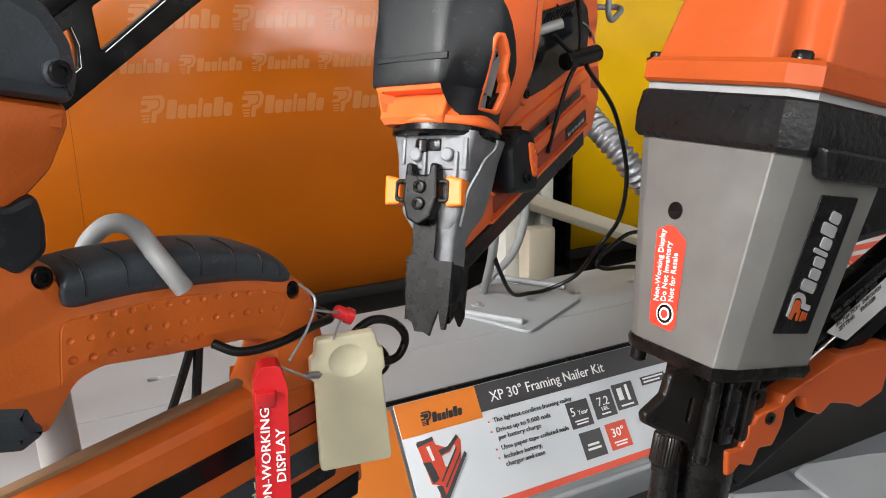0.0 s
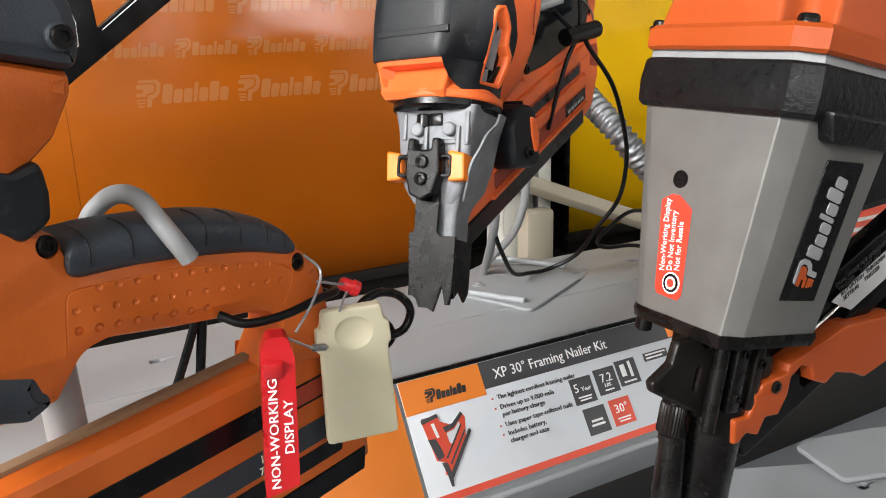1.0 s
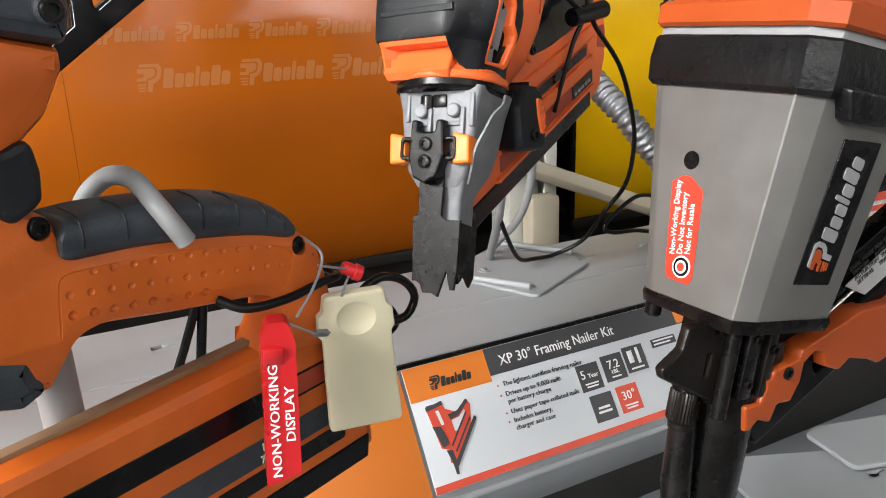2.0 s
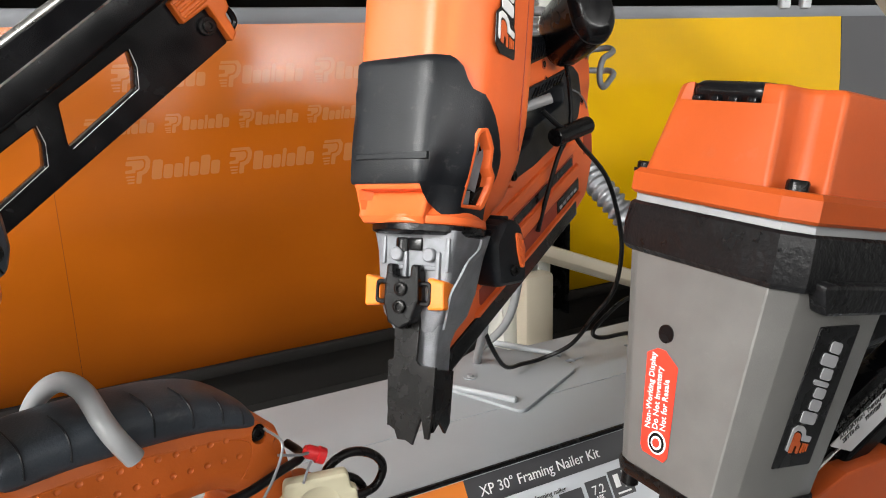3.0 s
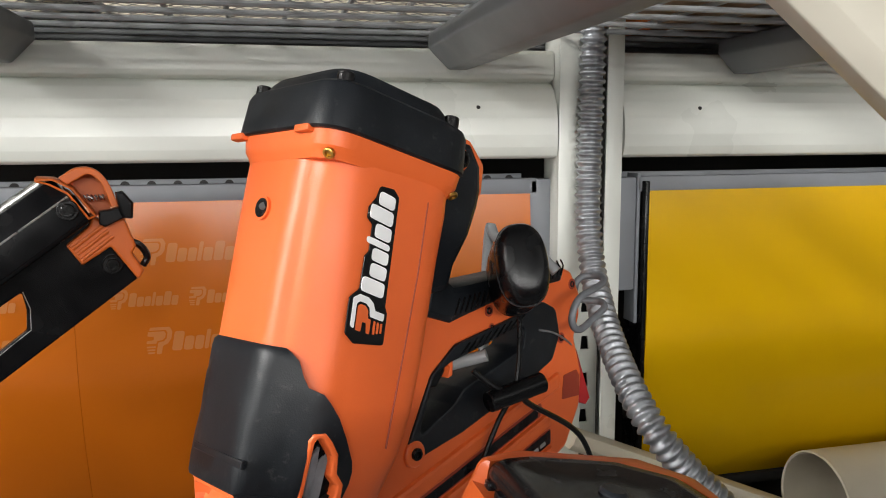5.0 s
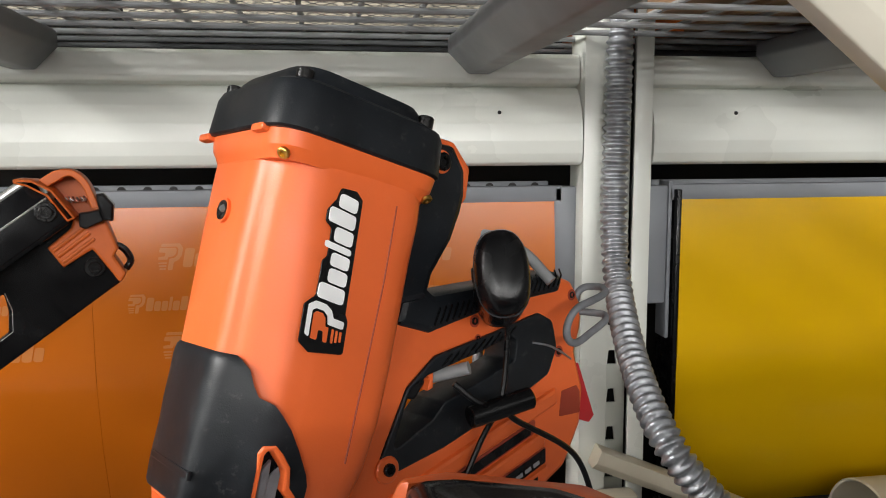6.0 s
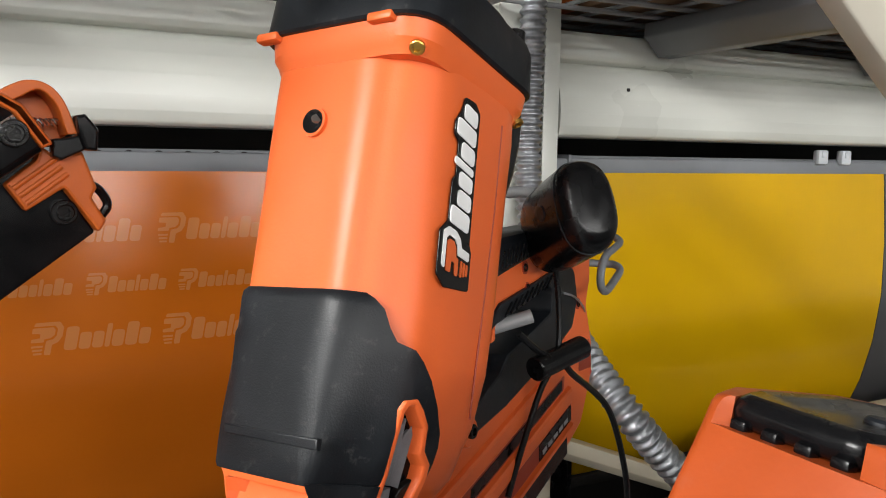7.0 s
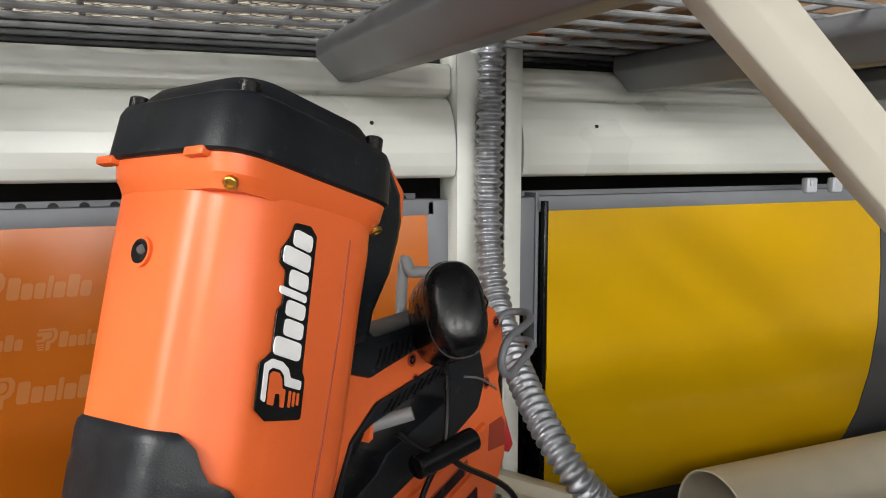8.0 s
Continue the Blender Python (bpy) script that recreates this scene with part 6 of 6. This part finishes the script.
# sensor pod on its cable
pod_x = Vector((0.72, -0.68, 0.12)).normalized()
pod_y = Vector((-0.25, -0.13, 0.95)).cross(pod_x).normalized()
pod_z = pod_x.cross(pod_y)
pod_m = MID @ Matrix.Translation((0.045, 0.117, -0.075)) @ Matrix((pod_x, pod_y, pod_z)).transposed().to_4x4() @ Matrix.Translation((-0.0105, 0, 0))
pod = thing("sensor_pod", "black plastic security sensor pod taped to the grip", "security sensor", pod_m)
bm = bmesh.new()
def oval(fx, x):
    return [(x, fx * 0.0165 * (abs(math.cos(a)) ** 0.8) * (1 if math.cos(a) > 0 else -1), fx * 0.0265 * (abs(math.sin(a)) ** 0.8) * (1 if math.sin(a) > 0 else -1)) for a in [k * math.tau / 32 for k in range(32)]]
loft(bm, [oval(f, x) for f, x in ((0.70, -0.026), (0.88, -0.0235), (0.96, -0.018), (1.0, 0.000), (1.0, 0.028), (0.97, 0.035), (0.88, 0.0400), (0.65, 0.0430))])
part("shell", bm, BLACK, pod, angle=60)
part("seam", made(loft, [oval(1.012, 0.0295), oval(1.012, 0.0307)]), RUBBER, pod)
part("button", made(cyl, (0.012, -0.0150, 0.004), (0.012, -0.0172, 0.004), 0.0048, 18, 0.0006), RUBBER, pod)
bm = bmesh.new()
for k in range(3):
    for j in range(10 + 4 * k):
        a = j * math.tau / (10 + 4 * k)
        r = 0.0078 + 0.0024 * k
        if r * 1.2 < 0.0155:
            box(bm, (0.012 + r * math.cos(a), -0.0162 + 0.0016 * abs(math.sin(a)) * (1 + k * 0.5), 0.004 + r * math.sin(a)), (0.0009, 0.0012, 0.0009))
part("grille_dots", bm, RUBBER, pod).scale = (1, 1, 1)

# toggle and its cables
bm = bmesh.new()
cyl(bm, mid(0.028, 0.128, -0.1620), mid(0.040, 0.168, -0.1440), 0.0072, 22, 0.0008)
tagged(part("cable_toggle", bm, BLACK), "black plastic cable toggle on the magazine", "toggle")
bm = bmesh.new()
rod(bm, smooth_path([mid(0.024, 0.150, -0.092), mid(0.030, 0.1495, -0.120), mid(0.032, 0.149, -0.150), mid(0.024, 0.146, -0.175), mid(0.018, 0.138, -0.215), mid(0.0175, 0.130, -0.235)], 6), 0.0019, 8)
tagged(part("sensor_cable", bm, CABLE), "thin black cable from the sensor pod", "cable")
bm = bmesh.new()
rod(bm, smooth_path([mid(0.022, 0.115, -0.143), mid(0.030, 0.132, -0.152), mid(0.036, 0.150, -0.153), mid(0.036, 0.162, -0.160), (0.548, 0.690, 0.379), (0.564, 0.690, 0.337), (0.568, 0.690, 0.305), (0.560, 0.690, 0.272), (0.544, 0.700, 0.245),
                     (0.535, 0.720, 0.214), (0.515, 0.738, 0.198), (0.490, 0.735, 0.199), (0.462, 0.722, 0.207), (0.438, 0.706, 0.236), (0.425, 0.700, 0.262)], 8), 0.0021, 8)
tagged(part("security_cable", bm, CABLE), "black security cable looping down to the deck", "cable")
bm = bmesh.new()
rod(bm, smooth_path([(0.66, 0.735, 0.235), (0.60, 0.715, 0.250), (0.560, 0.706, 0.238), (0.548, 0.704, 0.228), (0.560, 0.704, 0.221), (0.60, 0.712, 0.215), (0.66, 0.73, 0.196)], 8), 0.0021, 8)
tagged(part("loop_cable", bm, CABLE), "black cable loop behind the grey nailer", "cable")
bm = bmesh.new()
rod(bm, smooth_path([mid(0.016, 0.188, -0.108), mid(0.017, 0.205, -0.108), mid(0.016, 0.225, -0.112), mid(0.010, 0.242, -0.116), mid(0.0, 0.245, -0.116)], 6), 0.0008, 6)
tagged(part("tie_wire", bm, CONDUIT), "thin silver wire round the handle's end", "wire")
part("cable_clip", made(box, mid(0.0165, 0.129, -0.238), (0.006, 0.012, 0.006), 0.001), BLACK, mid_tool)


# strip nailer further along: its magazine rises past the front tool
def strip_magazine():
    t = thing("strip_nailer_magazine", "black steel nailer magazine with orange end and cut-out windows", "nail gun magazine", Matrix.Translation((0.24, 0.742, 0.503)) @ Matrix.Rotation(radians(12), 4, "Z") @ Matrix.Rotation(radians(-35.5), 4, "Y"))
    # local x along the magazine to its end, z across it, y away from the aisle
    L = 0.62
    out = [(-L, -0.002), (0.001, -0.003), (0.006, 0.066), (-L, 0.068)]
    wins = []
    for s in (0.0, -0.0776, -0.1552, -0.2328):
        wins.append(fillet([(-0.1160 + s, 0.0368), (-0.0588 + s, 0.0352), (-0.0640 + s, 0.0245), (-0.0730 + s, 0.0135), (-0.1305 + s, 0.0125)], [0.003, 0.0015, 0.003, 0.004, 0.0015]))
    slab("side_plate", [fillet(out, 0.002)] + wins, 0.010, BLACK_PAINT, t, at=(0, 0.005, 0), bevel=0.0012, face=FRONT)
    for w in wins:
        # thin bright steel line at each window, lower and front sides
        part("window_edge", made(rod, [(p.x + dx, 0.0002, p.y + dz) for p, dx, dz in ((w[6], 0.0022, 0), (w[11], 0.0022, -0.001), (w[16], 0.002, -0.002), (w[21], 0, -0.0022))], 0.0004, 6), STEEL, t)
    prof = fillet([(-0.019, 0.0475), (-0.022, 0.0505), (-0.022, 0.0680), (-0.012, 0.0820), (0.010, 0.0820), (0.014, 0.066), (0.014, 0.0475)], 0.002, 3)
    bm = bmesh.new()
    loft(bm, [[(x, p[0], p[1]) for p in prof] for x in (-L, 0.003)])
    part("channel", bm, BLACK_PAINT, t)
    part("bright_edge", made(rod, [(-L, -0.0070, 0.0835), (-0.002, -0.0070, 0.0835)], 0.0032, 12), STEEL, t, "bright steel runner")
    part("fold_edge", made(rod, [(-L, -0.0219, 0.0680), (0.003, -0.0219, 0.0680)], 0.0007, 6), STEEL, t)
    # orange end: a strip over the channel's end, the ribbed body on the plate and an open arch
    slab("end_strip", [fillet([(-0.0045, 0.0885), (0.0040, 0.0815), (0.0092, 0.0700), (0.0088, 0.0480), (0.0032, 0.0490), (0.0038, 0.0690), (-0.0010, 0.0800), (-0.0058, 0.0860)], 0.0012)], 0.036, ORANGE_OLD, t, at=(0, -0.0065, 0), bevel=0.0014, face=FRONT, label="orange plastic end strip")
    body = slab("end_cap", [fillet([(0.0063, 0.0490), (0.0085, 0.0410), (0.0205, 0.0358), (0.0148, 0.0165), (0.0095, 0.0140), (0.0080, 0.0000), (0.0010, -0.0030), (0.0018, 0.0257), (-0.0195, 0.0268), (-0.0188, 0.0430), (0.0, 0.0445)], 0.0014)], 0.020, ORANGE_OLD, t, at=(0, 0.0015, 0), bevel=0.0018, face=FRONT, label="orange plastic end cap")
    for k in range(3):
        part("cap_rib", made(rod, [(-0.0170, -0.0085, 0.0300 + 0.0046 * k), (0.0075, -0.0085, 0.0306 + 0.0046 * k)], 0.0013, 8), ORANGE_OLD, body)
    arch_out = [(0.0060, 0.0800), (0.0180, 0.0788), (0.0260, 0.0722), (0.0277, 0.0612), (0.0230, 0.0447)]
    arch_in = [(0.0186, 0.0468), (0.0234, 0.0610), (0.0216, 0.0712), (0.0125, 0.0730), (0.0070, 0.0735)]
    arch = slab("end_arch", [[(p.x, p.y) for p in smooth_path([(*p, 0) for p in arch_out], 5) + smooth_path([(*p, 0) for p in arch_in], 5)]], 0.020, ORANGE_OLD, t, at=(0, -0.004, 0), bevel=0.0008, face=FRONT)
    slab("arch_back", [[(p.x, p.y) for p in smooth_path([(*p, 0) for p in arch_out], 5)] + [(0.006, 0.046)]], 0.003, ORANGE_OLD, arch, at=(0, 0.0068, 0), bevel=0.0005, face=FRONT)
    part("latch_spring", made(rod, [(0.0100 + 0.00032 * k, -0.008 + 0.0022 * math.cos(k * 1.1), 0.0605 - 0.00022 * k + 0.0022 * math.sin(k * 1.1)) for k in range(32)], 0.0005, 6), STEEL, t)
    latch = slab("latch", [fillet([(0.0112, 0.0495), (0.0060, 0.0424), (0.0078, 0.0388), (0.0205, 0.0366), (0.0228, 0.0440), (0.0165, 0.0465)], 0.0010)], 0.010, BLACK, t, at=(0, -0.0125, 0), bevel=0.0012, face=FRONT)
    slab("latch_pad", [fillet([(0.0200, 0.0368), (0.0244, 0.0328), (0.0315, 0.0412), (0.0310, 0.0510), (0.0268, 0.0530), (0.0232, 0.0465)], 0.0014)], 0.014, BLACK, latch, at=(0, -0.0125, 0), bevel=0.0016, face=FRONT)
    part("end_hook", made(rod, smooth_path([(0.0115, 0.001, 0.0205), (0.0155, 0.001, 0.0165), (0.0165, 0.001, 0.0105), (0.0148, 0.001, 0.0045), (0.0090, 0.001, 0.0018)], 4), 0.0024, 8), BLACK, t)
    for x, y, z in ((-0.0023, -0.0215, 0.0615), (-0.0050, 0.0002, 0.0150)):
        part("washer", made(cyl, (x, y, z), (x, y - 0.0040, z), 0.0066, 18, 0.0006), OXIDE, t)
        socket_screw(t, (x, y - 0.0036, z), (0, -1, 0), 0.0044, 0.003)
    return t


strip_magazine()
